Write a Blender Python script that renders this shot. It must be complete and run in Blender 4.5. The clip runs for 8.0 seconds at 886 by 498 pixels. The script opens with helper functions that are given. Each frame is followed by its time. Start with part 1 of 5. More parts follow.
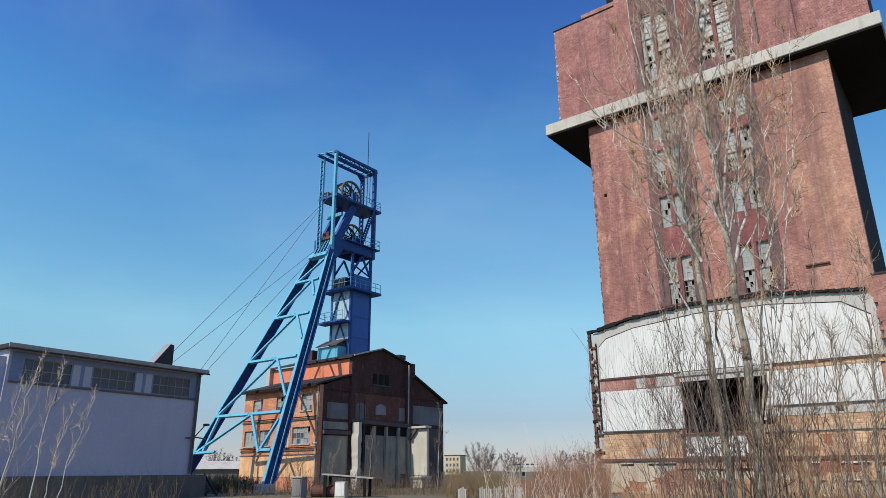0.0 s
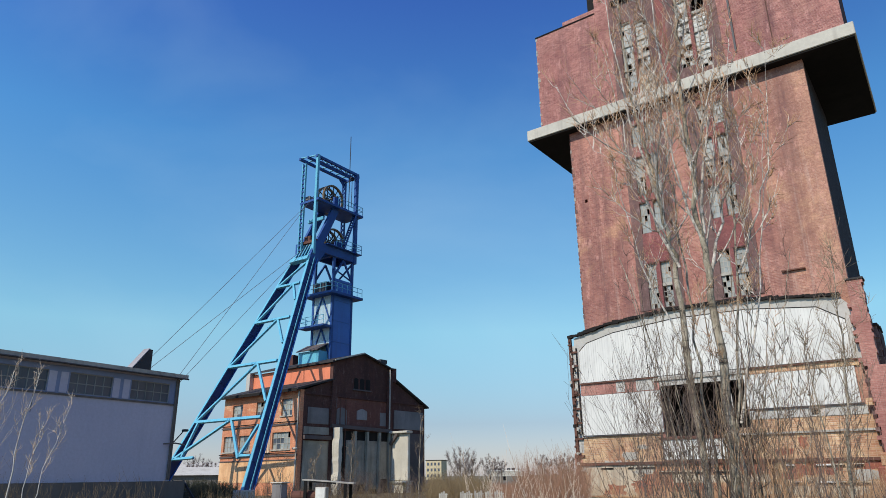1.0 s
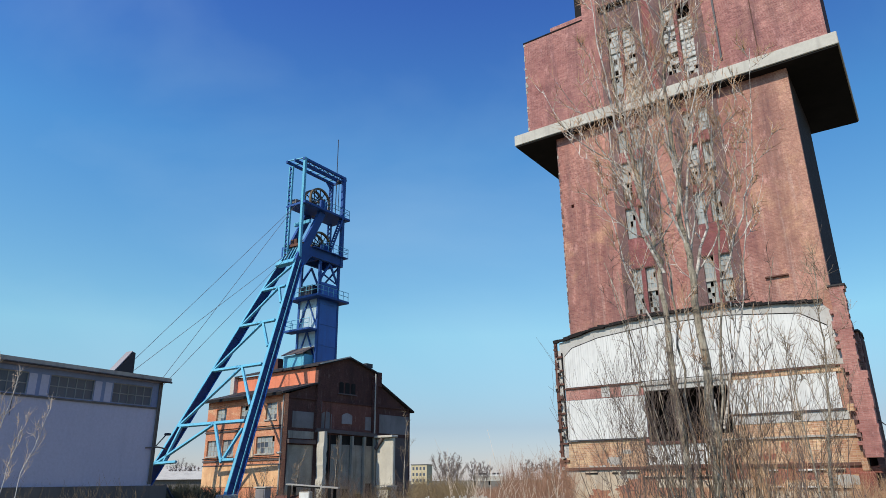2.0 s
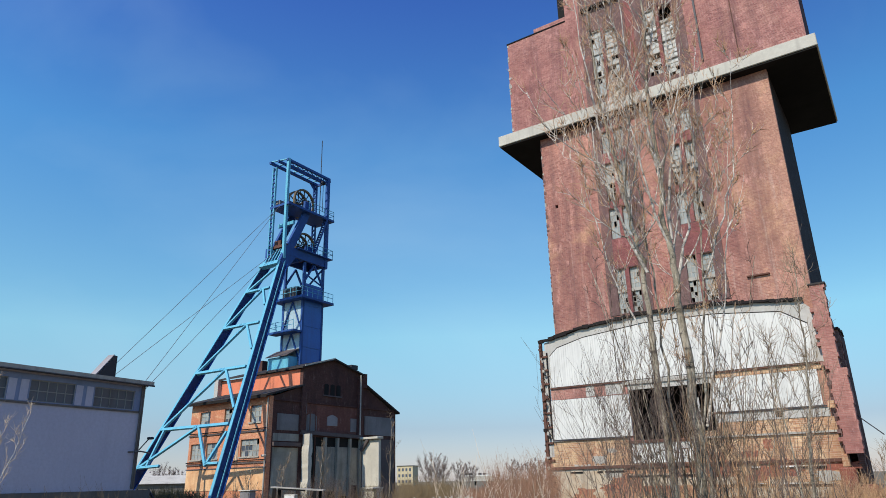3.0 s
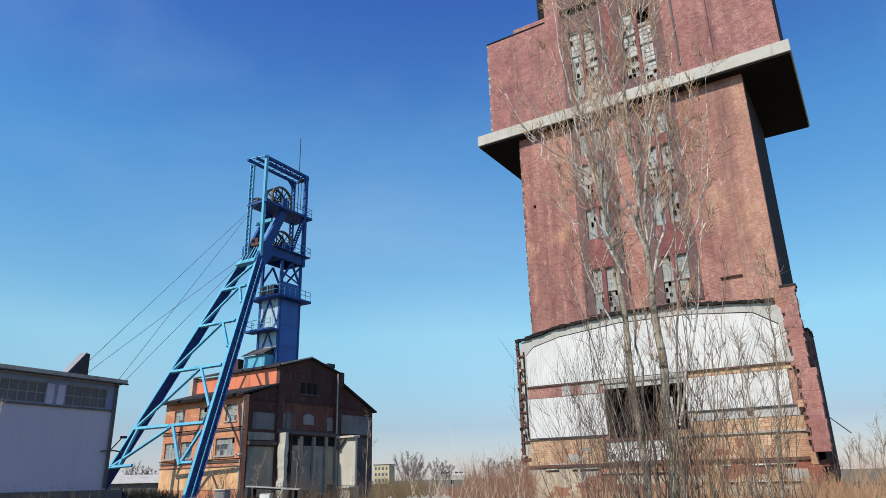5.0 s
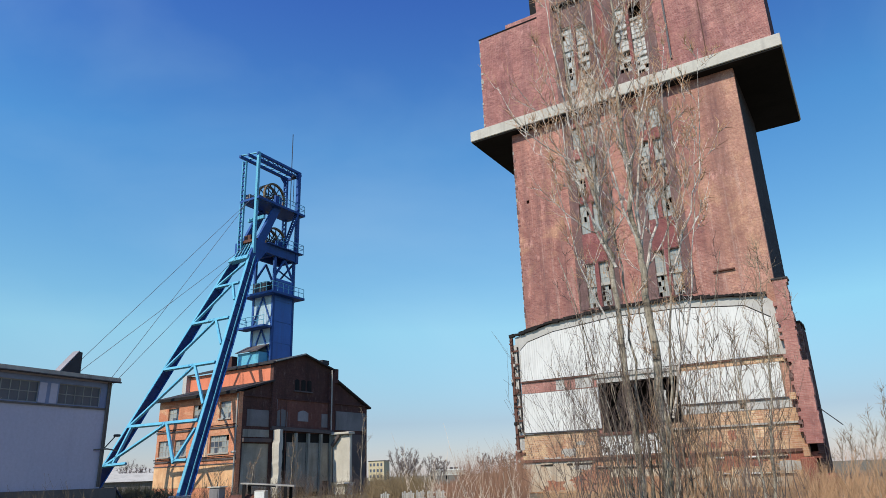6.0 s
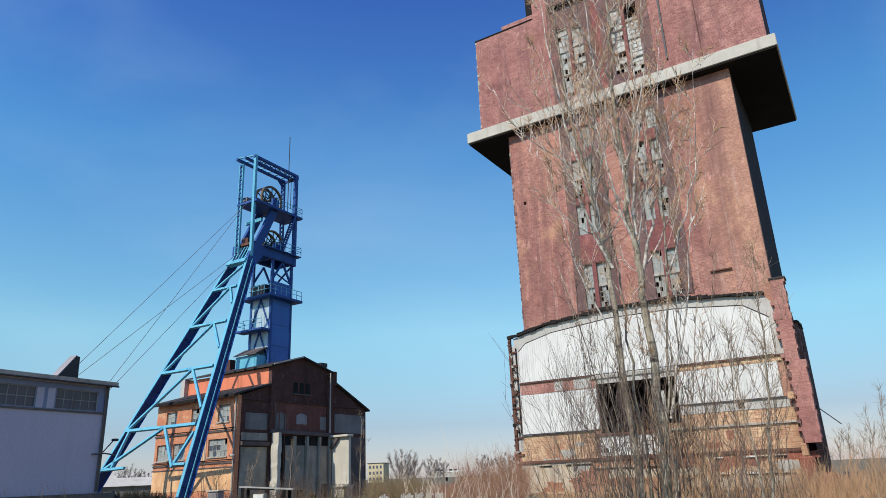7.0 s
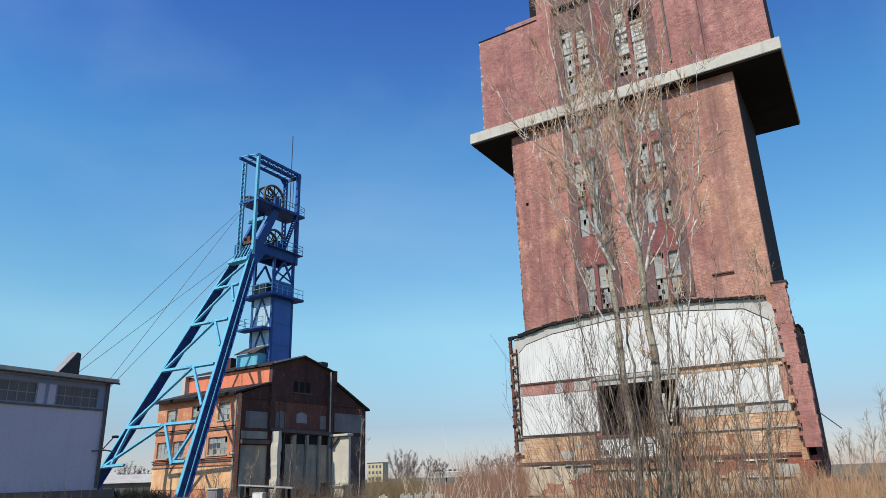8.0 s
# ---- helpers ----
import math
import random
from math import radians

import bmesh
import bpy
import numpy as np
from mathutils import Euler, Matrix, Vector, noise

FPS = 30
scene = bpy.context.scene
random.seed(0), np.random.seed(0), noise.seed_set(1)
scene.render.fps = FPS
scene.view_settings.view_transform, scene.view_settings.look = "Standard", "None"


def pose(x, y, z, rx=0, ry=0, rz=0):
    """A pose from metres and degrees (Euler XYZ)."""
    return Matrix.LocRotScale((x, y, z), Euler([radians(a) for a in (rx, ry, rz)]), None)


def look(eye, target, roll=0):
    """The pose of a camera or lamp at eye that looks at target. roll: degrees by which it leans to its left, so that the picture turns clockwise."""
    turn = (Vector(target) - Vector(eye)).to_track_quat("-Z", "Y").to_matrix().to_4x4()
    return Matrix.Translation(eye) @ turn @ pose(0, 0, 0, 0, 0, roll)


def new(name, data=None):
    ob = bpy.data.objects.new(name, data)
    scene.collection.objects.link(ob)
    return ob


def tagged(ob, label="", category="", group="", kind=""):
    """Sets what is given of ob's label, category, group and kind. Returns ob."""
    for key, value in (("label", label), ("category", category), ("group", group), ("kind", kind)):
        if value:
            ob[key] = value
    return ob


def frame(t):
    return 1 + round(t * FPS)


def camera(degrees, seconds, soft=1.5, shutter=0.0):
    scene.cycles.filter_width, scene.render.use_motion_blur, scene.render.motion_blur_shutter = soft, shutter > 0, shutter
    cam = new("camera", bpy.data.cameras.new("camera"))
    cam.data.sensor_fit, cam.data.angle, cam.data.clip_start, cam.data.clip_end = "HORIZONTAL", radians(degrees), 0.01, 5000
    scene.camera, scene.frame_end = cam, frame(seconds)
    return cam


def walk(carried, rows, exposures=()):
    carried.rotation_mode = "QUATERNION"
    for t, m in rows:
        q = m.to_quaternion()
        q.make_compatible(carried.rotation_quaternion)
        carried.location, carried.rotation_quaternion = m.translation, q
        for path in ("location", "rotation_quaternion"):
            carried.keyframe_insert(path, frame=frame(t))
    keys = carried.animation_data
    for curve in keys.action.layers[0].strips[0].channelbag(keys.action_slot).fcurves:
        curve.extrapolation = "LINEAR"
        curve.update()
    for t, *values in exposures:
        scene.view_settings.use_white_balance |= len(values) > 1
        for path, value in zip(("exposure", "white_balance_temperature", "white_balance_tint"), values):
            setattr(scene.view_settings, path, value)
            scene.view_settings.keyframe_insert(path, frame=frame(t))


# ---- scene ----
EYE = 1.65
cam = camera(66.5, 8.0, soft=0.4)
PATH = [
    (0, pose(-0.07, 0.11, EYE + 0.02, 108.18, 0.33, 0.01)),
    (0.5, pose(-0.05, 0.10, EYE + 0.01, 108.16, 0.44, -0.92)),
    (1, pose(-0.06, -0.00, EYE - 0.00, 108.55, 0.63, -1.51)),
    (1.5, pose(-0.03, 0.03, EYE + 0.01, 108.83, 0.47, -2.15)),
    (3, pose(0.00, 0.04, EYE + 0.01, 108.93, 1.25, -3.80)),
    (3.5, pose(0.01, -0.02, EYE - 0.00, 109.24, 1.34, -4.59)),
    (4, pose(-0.01, -0.03, EYE + 0.00, 109.34, 1.17, -5.09)),
    (4.5, pose(-0.00, -0.05, EYE + 0.02, 109.11, 1.15, -5.46)),
    (6, pose(-0.00, -0.03, EYE - 0.02, 108.44, 1.92, -6.10)),
    (6.5, pose(0.04, -0.02, EYE - 0.02, 108.53, 2.11, -6.19)),
    (7, pose(0.05, -0.03, EYE - 0.01, 108.58, 2.33, -6.13)),
    (7.5, pose(0.06, -0.04, EYE - 0.01, 108.79, 2.07, -6.22)),
    (8, pose(0.04, -0.03, EYE + 0.00, 108.60, 1.74, -6.18)),
]
walk(cam, PATH, [(0, -0.16), (1.0, -0.13), (2.2, -0.09), (4.0, -0.07), (8, -0.07)])

# ---- light ----
SUN_AZ, SUN_EL = -136.5, 43.0
world = bpy.data.worlds.new("sky")
scene.world = world
world.use_nodes = True
wn, wl = world.node_tree.nodes, world.node_tree.links
wn.clear()
sky = wn.new("ShaderNodeTexSky")
sky.sky_type = "NISHITA"
sky.sun_disc = False
sky.sun_elevation, sky.sun_rotation = radians(SUN_EL), radians(SUN_AZ % 360)
sky.air_density, sky.dust_density, sky.ozone_density = 1.0, 0.4, 2.0
bg = wn.new("ShaderNodeBackground")
bg.inputs["Strength"].default_value = 0.13
wout = wn.new("ShaderNodeOutputWorld")
# thin cirrus over the whole sky
tc = wn.new("ShaderNodeTexCoord")
mp = wn.new("ShaderNodeMapping")
mp.inputs["Scale"].default_value = (1.0, 1.2, 2.0)
mp.inputs["Rotation"].default_value = (0.5, 0.5, 0.2)
cn = wn.new("ShaderNodeTexNoise")
cn.inputs["Scale"].default_value, cn.inputs["Detail"].default_value = 1.6, 6
cn.inputs["Roughness"].default_value, cn.inputs["Distortion"].default_value = 0.5, 0.4
cr = wn.new("ShaderNodeMapRange")
cr.inputs["From Min"].default_value, cr.inputs["From Max"].default_value = 0.46, 0.85
cr.inputs["To Min"].default_value, cr.inputs["To Max"].default_value = 0.0, 0.24
tint = wn.new("ShaderNodeMix")
tint.data_type, tint.blend_type = "RGBA", "MULTIPLY"
tint.inputs["Factor"].default_value = 1.0
ramp = wn.new("ShaderNodeValToRGB")
els = ramp.color_ramp.elements
els[0].position, els[0].color = 0.0, (0.37, 0.355, 0.46, 1)
els[1].position, els[1].color = 0.75, (0.168, 0.268, 0.77, 1)
for at, colour in ((0.07, (0.315, 0.338, 0.405)), (0.2, (0.46, 0.65, 0.60)), (0.45, (0.292, 0.61, 0.785))):
    els.new(at).color = (*colour, 1)
sep = wn.new("ShaderNodeSeparateXYZ")
double = wn.new("ShaderNodeVectorMath")
double.operation = "SCALE"
double.inputs["Scale"].default_value = 2.0
mixs = wn.new("ShaderNodeMix")
mixs.data_type = "RGBA"
mixs.inputs["B"].default_value = (4.6, 6.4, 7.6, 1)
wl.new(tc.outputs["Generated"], sep.inputs["Vector"])
wl.new(sep.outputs["Z"], ramp.inputs["Fac"])
wl.new(ramp.outputs["Color"], double.inputs[0])
wl.new(double.outputs["Vector"], tint.inputs["B"])
wl.new(tc.outputs["Generated"], mp.inputs["Vector"])
wl.new(mp.outputs["Vector"], cn.inputs["Vector"])
wl.new(cn.outputs["Fac"], cr.inputs["Value"])
wl.new(cr.outputs["Result"], mixs.inputs["Factor"])
wl.new(sky.outputs["Color"], tint.inputs["A"])
# the sky deepens a little from west to east
east = wn.new("ShaderNodeMapRange")
east.inputs["From Min"].default_value, east.inputs["From Max"].default_value = -0.6, 0.7
east.inputs["To Min"].default_value, east.inputs["To Max"].default_value = 1.07, 0.90
deepen = wn.new("ShaderNodeVectorMath")
deepen.operation = "SCALE"
wl.new(sep.outputs["X"], east.inputs["Value"])
wl.new(east.outputs["Result"], deepen.inputs["Scale"])
wl.new(tint.outputs["Result"], deepen.inputs[0])
wl.new(deepen.outputs["Vector"], mixs.inputs["A"])
wl.new(mixs.outputs["Result"], bg.inputs["Color"])
wl.new(bg.outputs["Background"], wout.inputs["Surface"])

sun = new("sun", bpy.data.lights.new("sun", "SUN"))
sun.data.energy, sun.data.angle, sun.data.color = 4.4, radians(0.5), (1.0, 0.92, 0.79)
sa, se = radians(SUN_AZ), radians(SUN_EL)
sun.matrix_world = look((60 * math.sin(sa) * math.cos(se), 60 * math.cos(sa) * math.cos(se), 60 * math.sin(se)), (0, 0, 0))

# ---- materials ----


def mat_base(name, rough=0.8, metal=0.0):
    m = bpy.data.materials.new(name)
    m.use_nodes = True
    n, l = m.node_tree.nodes, m.node_tree.links
    b = n["Principled BSDF"]
    b.inputs["Roughness"].default_value, b.inputs["Metallic"].default_value = rough, metal
    return m, n, l, b


def noise_node(n, l, vec, scale, detail=4, rough=0.6, dist=0.0):
    t = n.new("ShaderNodeTexNoise")
    t.inputs["Scale"].default_value, t.inputs["Detail"].default_value = scale, detail
    t.inputs["Roughness"].default_value, t.inputs["Distortion"].default_value = rough, dist
    l.new(vec, t.inputs["Vector"])
    return t.outputs["Fac"]


def ranged(n, l, val, a, b, c=0.0, d=1.0):
    r = n.new("ShaderNodeMapRange")
    for k, v in (("From Min", a), ("From Max", b), ("To Min", c), ("To Max", d)):
        r.inputs[k].default_value = v
    l.new(val, r.inputs["Value"])
    return r.outputs["Result"]


def mixed(n, l, fac, a, b, mode="MIX"):
    x = n.new("ShaderNodeMix")
    x.data_type, x.blend_type = "RGBA", mode
    for sock, v in ((x.inputs["Factor"], fac), (x.inputs["A"], a), (x.inputs["B"], b)):
        if isinstance(v, bpy.types.NodeSocket):
            l.new(v, sock)
        elif isinstance(v, (int, float)):
            sock.default_value = v
        else:
            sock.default_value = (*v, 1)
    return x.outputs["Result"]


def coords(n, l, scale=(1, 1, 1), rot=(0, 0, 0)):
    t = n.new("ShaderNodeTexCoord")
    p = n.new("ShaderNodeMapping")
    p.inputs["Scale"].default_value = scale
    p.inputs["Rotation"].default_value = rot
    l.new(t.outputs["Object"], p.inputs["Vector"])
    return p.outputs["Vector"]


def bump(n, l, b, height, strength=0.3, distance=0.02):
    k = n.new("ShaderNodeBump")
    k.inputs["Strength"].default_value, k.inputs["Distance"].default_value = strength, distance
    l.new(height, k.inputs["Height"])
    l.new(k.outputs["Normal"], b.inputs["Normal"])


def weathered(name, base, other, stain, rough=0.85, metal=0.0, grain=9.0, blotch=0.5, streak=0.5, stain_amount=0.6, relief=0.3):
    """A surface with fine grain, large blotches and stains that run down."""
    m, n, l, b = mat_base(name, rough, metal)
    if max(base) < 0.06:
        b.inputs["Specular IOR Level"].default_value = 0.12  # near-black colours shine less, so painted shade stays dark
    v = coords(n, l)
    col = mixed(n, l, ranged(n, l, noise_node(n, l, v, blotch, 5), 0.35, 0.65), base, other)
    vs = coords(n, l, (1.6, 1.6, 0.12))
    st = ranged(n, l, noise_node(n, l, vs, streak * 1.6, 5, 0.65), 0.52, 0.75, 0, stain_amount)
    col = mixed(n, l, st, col, stain)
    g = noise_node(n, l, v, grain, 6, 0.7)
    col = mixed(n, l, ranged(n, l, g, 0.3, 0.7, 0.0, 0.35), col, tuple(c * 0.55 for c in base))
    l.new(col, b.inputs["Base Color"])
    bump(n, l, b, g, relief, 0.03)
    return m


def brick_mat(name, c1, c2, mortar, soot, soot_amount=0.7, patch=None, patch_amount=0.0, size=1.0, courses=0.2, wash=None):
    """Brickwork with courses, mottling at two scales, soot streaks and patches of bared brick."""
    m, n, l, b = mat_base(name, 0.9)
    b.inputs["Specular IOR Level"].default_value = 0.25
    t = n.new("ShaderNodeTexCoord")
    s = n.new("ShaderNodeSeparateXYZ")
    l.new(t.outputs["Object"], s.inputs["Vector"])
    add = n.new("ShaderNodeMath")
    l.new(s.outputs["X"], add.inputs[0])
    l.new(s.outputs["Y"], add.inputs[1])
    c = n.new("ShaderNodeCombineXYZ")
    l.new(add.outputs[0], c.inputs["X"])
    l.new(s.outputs["Z"], c.inputs["Y"])
    br = n.new("ShaderNodeTexBrick")
    l.new(c.outputs[0], br.inputs["Vector"])
    br.inputs["Scale"].default_value = 1.0
    br.inputs["Brick Width"].default_value, br.inputs["Row Height"].default_value = 0.26 * size, 0.076 * size
    br.inputs["Mortar Size"].default_value, br.inputs["Mortar Smooth"].default_value = 0.008 * size, 0.3
    br.inputs["Color1"].default_value, br.inputs["Color2"].default_value = (*c1, 1), (*c2, 1)
    br.inputs["Mortar"].default_value = (*mortar, 1)
    v = t.outputs["Object"]
    col = br.outputs["Color"]
    big = noise_node(n, l, v, 0.16, 6, 0.6, 0.3)
    col = mixed(n, l, ranged(n, l, big, 0.38, 0.66, 0, 0.75), col, (c2[0] * 0.68, c2[1] * 0.56, c2[2] * 0.62))
    mid = noise_node(n, l, v, 0.75, 6, 0.65, 0.2)
    col = mixed(n, l, ranged(n, l, mid, 0.45, 0.7, 0, 0.4), col, tuple(min(1, x * 1.25) for x in c1))
    if patch:
        pn = noise_node(n, l, v, 0.28, 8, 0.72, 0.6)
        col = mixed(n, l, ranged(n, l, pn, 0.53, 0.66, 0, patch_amount), col, patch)
    if wash:
        # ochre brick bared by weather beyond a line on the wall, with a ragged edge
        frayed = n.new("ShaderNodeMath")
        frayed.operation = "MULTIPLY_ADD"
        l.new(noise_node(n, l, v, 0.35, 7, 0.7), frayed.inputs[0])
        frayed.inputs[1].default_value = 7.0
        l.new(s.outputs["X"], frayed.inputs[2])
        col = mixed(n, l, ranged(n, l, frayed.outputs[0], wash[0], wash[0] + 3.5, 0, wash[1]), col, wash[2])
        drip = noise_node(n, l, coords(n, l, (2.2, 2.2, 0.10)), 1.0, 6, 0.7)
        col = mixed(n, l, ranged(n, l, drip, 0.56, 0.70, 0, 0.5), col, (0.66, 0.50, 0.41))
    rows = coords(n, l, (0.5, 0.5, 12.0))
    col = mixed(n, l, ranged(n, l, noise_node(n, l, rows, 1.0, 4), 0.42, 0.68, 0, courses), col, tuple(x * 0.5 for x in c2))
    vs = coords(n, l, (1.0, 1.0, 0.06))
    st = ranged(n, l, noise_node(n, l, vs, 0.55, 7, 0.72), 0.47, 0.72, 0, soot_amount)
    col = mixed(n, l, st, col, soot)
    speck = noise_node(n, l, v, 2.6, 6, 0.8)
    col = mixed(n, l, ranged(n, l, speck, 0.5, 0.72, 0, 0.55), col, tuple(x * 0.5 for x in c2))
    fine = noise_node(n, l, v, 7.0, 5, 0.75)
    col = mixed(n, l, ranged(n, l, fine, 0.42, 0.64, 0, 0.6), col, tuple(x * 0.45 for x in c1))
    pale = noise_node(n, l, coords(n, l, (1.3, 1.3, 0.5)), 1.7, 7, 0.8)
    col = mixed(n, l, ranged(n, l, pale, 0.55, 0.7, 0, 0.55), col, tuple(min(1, x * 1.1 + 0.12) for x in c1))
    l.new(col, b.inputs["Base Color"])
    bump(n, l, b, fine, 0.5, 0.05)
    return m


def plain(name, colour, rough=0.6, metal=0.0, vary=0.25, scale=3.0):
    m, n, l, b = mat_base(name, rough, metal)
    f = noise_node(n, l, coords(n, l), scale, 6, 0.65)
    l.new(mixed(n, l, ranged(n, l, f, 0.35, 0.7), colour, tuple(c * (1 - vary) for c in colour)), b.inputs["Base Color"])
    bump(n, l, b, f, 0.15, 0.02)
    return m


def bark_mat(name, pale, dark, scar, scar_amount):
    """Bark with upright fissures, blotches and dark branch scars."""
    m, n, l, b = mat_base(name, 0.9)
    v = coords(n, l)
    col = mixed(n, l, ranged(n, l, noise_node(n, l, v, 2.4, 6, 0.7), 0.4, 0.62), pale, dark)
    fis = noise_node(n, l, coords(n, l, (14, 14, 1.6)), 1.0, 6, 0.7)
    col = mixed(n, l, ranged(n, l, fis, 0.48, 0.64, 0, 0.75), col, tuple(c * 0.35 for c in dark))
    ring = noise_node(n, l, coords(n, l, (2.0, 2.0, 5.5)), 1.0, 5, 0.75, 0.6)
    col = mixed(n, l, ranged(n, l, ring, 0.55, 0.63, 0, scar_amount), col, scar)
    l.new(col, b.inputs["Base Color"])
    bump(n, l, b, fis, 1.0, 0.04)
    return m


BARK = bark_mat("poplar_bark", (0.47, 0.41, 0.31), (0.20, 0.165, 0.11), (0.045, 0.038, 0.03), 0.85)
LIMB = bark_mat("pale_limb_bark", (0.76, 0.70, 0.61), (0.36, 0.31, 0.25), (0.06, 0.05, 0.042), 0.8)
BRICK_TOWER = brick_mat("tower_brick", (0.64, 0.30, 0.22), (0.29, 0.105, 0.09), (0.60, 0.42, 0.33), (0.11, 0.06, 0.065), 0.85, (0.70, 0.40, 0.23), 0.7, 1.35, 0.12, (18.2, 0.4, (0.54, 0.34, 0.215)))
BRICK_HEAD = brick_mat("head_brick", (0.58, 0.27, 0.22), (0.26, 0.095, 0.09), (0.55, 0.38, 0.31), (0.10, 0.055, 0.065), 0.85, (0.62, 0.36, 0.25), 0.45, 1.35, 0.14)
BRICK_CRIMSON = brick_mat("crimson_brick", (0.40, 0.145, 0.125), (0.22, 0.07, 0.07), (0.36, 0.22, 0.19), (0.10, 0.05, 0.055), 0.6, (0.5, 0.22, 0.15), 0.5, 1.35)
BRICK_PIT = brick_mat("pit_brick", (0.84, 0.36, 0.19), (0.70, 0.25, 0.12), (0.60, 0.40, 0.28), (0.20, 0.09, 0.06), 0.5, (0.80, 0.56, 0.34), 0.9)
BRICK_YELLOW = brick_mat("bared_brick", (0.88, 0.60, 0.33), (0.46, 0.20, 0.105), (0.78, 0.68, 0.54), (0.14, 0.085, 0.06), 0.65, (0.46, 0.15, 0.08), 0.85, 1.7)
# dark brick for walls turned from the sun: their shade is in the colour
BRICK_DARK = brick_mat("shade_dark_brick", (0.15, 0.07, 0.055), (0.105, 0.048, 0.04), (0.06, 0.045, 0.04), (0.028, 0.02, 0.018), 0.65, (0.14, 0.07, 0.05), 0.5)
# black brick of the tower's unlit side, shade put into the colour
BRICK_BLACK = brick_mat("shade_black_brick", (0.05, 0.035, 0.032), (0.035, 0.026, 0.025), (0.03, 0.025, 0.024), (0.012, 0.01, 0.01), 0.7)
BRICK_PIER = brick_mat("pier_brick", (0.66, 0.32, 0.25), (0.38, 0.155, 0.125), (0.55, 0.40, 0.33), (0.14, 0.08, 0.07), 0.7, (0.70, 0.45, 0.33), 0.5, 1.35)
DARK_RENDER = weathered("dark_grey_render", (0.13, 0.10, 0.095), (0.09, 0.075, 0.07), (0.05, 0.045, 0.04), grain=5, blotch=0.4)
# panel greys toned down to hold the gable's shade
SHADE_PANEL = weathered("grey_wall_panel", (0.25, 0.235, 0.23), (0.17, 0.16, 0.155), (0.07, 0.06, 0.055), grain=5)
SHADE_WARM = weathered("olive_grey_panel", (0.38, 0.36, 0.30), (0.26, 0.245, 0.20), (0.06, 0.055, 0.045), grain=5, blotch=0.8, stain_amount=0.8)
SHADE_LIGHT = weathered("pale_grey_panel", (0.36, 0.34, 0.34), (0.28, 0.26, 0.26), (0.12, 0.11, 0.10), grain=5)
PALE_CONCRETE = weathered("pale_concrete", (0.60, 0.57, 0.48), (0.50, 0.47, 0.39), (0.24, 0.21, 0.18), grain=6, stain_amount=0.5)
STRIP = brick_mat("sooty_strip_brick", (0.27, 0.165, 0.14), (0.17, 0.10, 0.09), (0.22, 0.15, 0.14), (0.10, 0.07, 0.07), 0.7, (0.40, 0.16, 0.12), 0.6)
CONCRETE = weathered("weathered_concrete", (0.48, 0.45, 0.38), (0.38, 0.35, 0.30), (0.16, 0.14, 0.12), grain=6, stain_amount=0.7)
# near-black concrete that carries the shade of undersides and inner floors
CONCRETE_DARK = weathered("near_black_concrete", (0.02, 0.019, 0.018), (0.014, 0.013, 0.0125), (0.008, 0.008, 0.008), grain=6)
WHITE_PLASTER = weathered("white_tile_panel", (0.80, 0.79, 0.72), (0.71, 0.70, 0.64), (0.45, 0.43, 0.38), 0.6, grain=4, streak=3.0, stain_amount=0.5, relief=0.1)
GREY_PLASTER = weathered("grey_plaster", (0.56, 0.54, 0.49), (0.45, 0.43, 0.38), (0.28, 0.25, 0.21), grain=5)
# white render with a lilac base: the blue of its shade is mixed in
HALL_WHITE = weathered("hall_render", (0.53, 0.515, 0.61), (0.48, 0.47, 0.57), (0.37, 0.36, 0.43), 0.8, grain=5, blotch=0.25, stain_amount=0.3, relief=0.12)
# near-black used where rooms and openings are unlit
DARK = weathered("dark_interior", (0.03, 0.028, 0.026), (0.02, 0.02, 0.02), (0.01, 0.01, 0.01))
CHAR = weathered("charred_wood", (0.02, 0.018, 0.017), (0.03, 0.026, 0.024), (0.01, 0.01, 0.01))
ROOF_FELT = weathered("roof_felt", (0.05, 0.046, 0.046), (0.07, 0.064, 0.06), (0.04, 0.04, 0.04), grain=6)
RUST = weathered("rusty_steel", (0.17, 0.07, 0.045), (0.11, 0.05, 0.035), (0.05, 0.03, 0.025), 0.8, 0.2, grain=8)
# headframe blues: BLUE_LIGHT holds the sunlit tone, BLUE and NAVY the shaded
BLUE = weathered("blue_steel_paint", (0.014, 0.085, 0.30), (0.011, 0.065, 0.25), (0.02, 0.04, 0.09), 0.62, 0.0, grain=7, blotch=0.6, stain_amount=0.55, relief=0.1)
BLUE_LIGHT = weathered("sunlit_blue_paint", (0.15, 0.50, 0.63), (0.11, 0.42, 0.58), (0.09, 0.22, 0.32), 0.5, 0.0, grain=7, blotch=0.6, stain_amount=0.5, relief=0.1)
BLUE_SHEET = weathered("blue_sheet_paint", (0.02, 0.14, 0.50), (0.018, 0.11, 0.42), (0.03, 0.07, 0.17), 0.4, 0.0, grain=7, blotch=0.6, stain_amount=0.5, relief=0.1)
NAVY = weathered("shaded_leg_paint", (0.011, 0.048, 0.19), (0.009, 0.036, 0.15), (0.013, 0.024, 0.06), 0.7, 0.0, grain=7, blotch=0.6, stain_amount=0.5, relief=0.1)
STEEL_DARK = plain("dark_steel", (0.05, 0.05, 0.055), 0.6, 0.3)
OCHRE = weathered("ochre_wheel_paint", (0.22, 0.145, 0.06), (0.15, 0.10, 0.05), (0.10, 0.06, 0.04), 0.6)
GLASS_OLD = weathered("dusty_window_glass", (0.30, 0.34, 0.33), (0.38, 0.41, 0.39), (0.14, 0.15, 0.15), 0.35, grain=2, blotch=1.2)
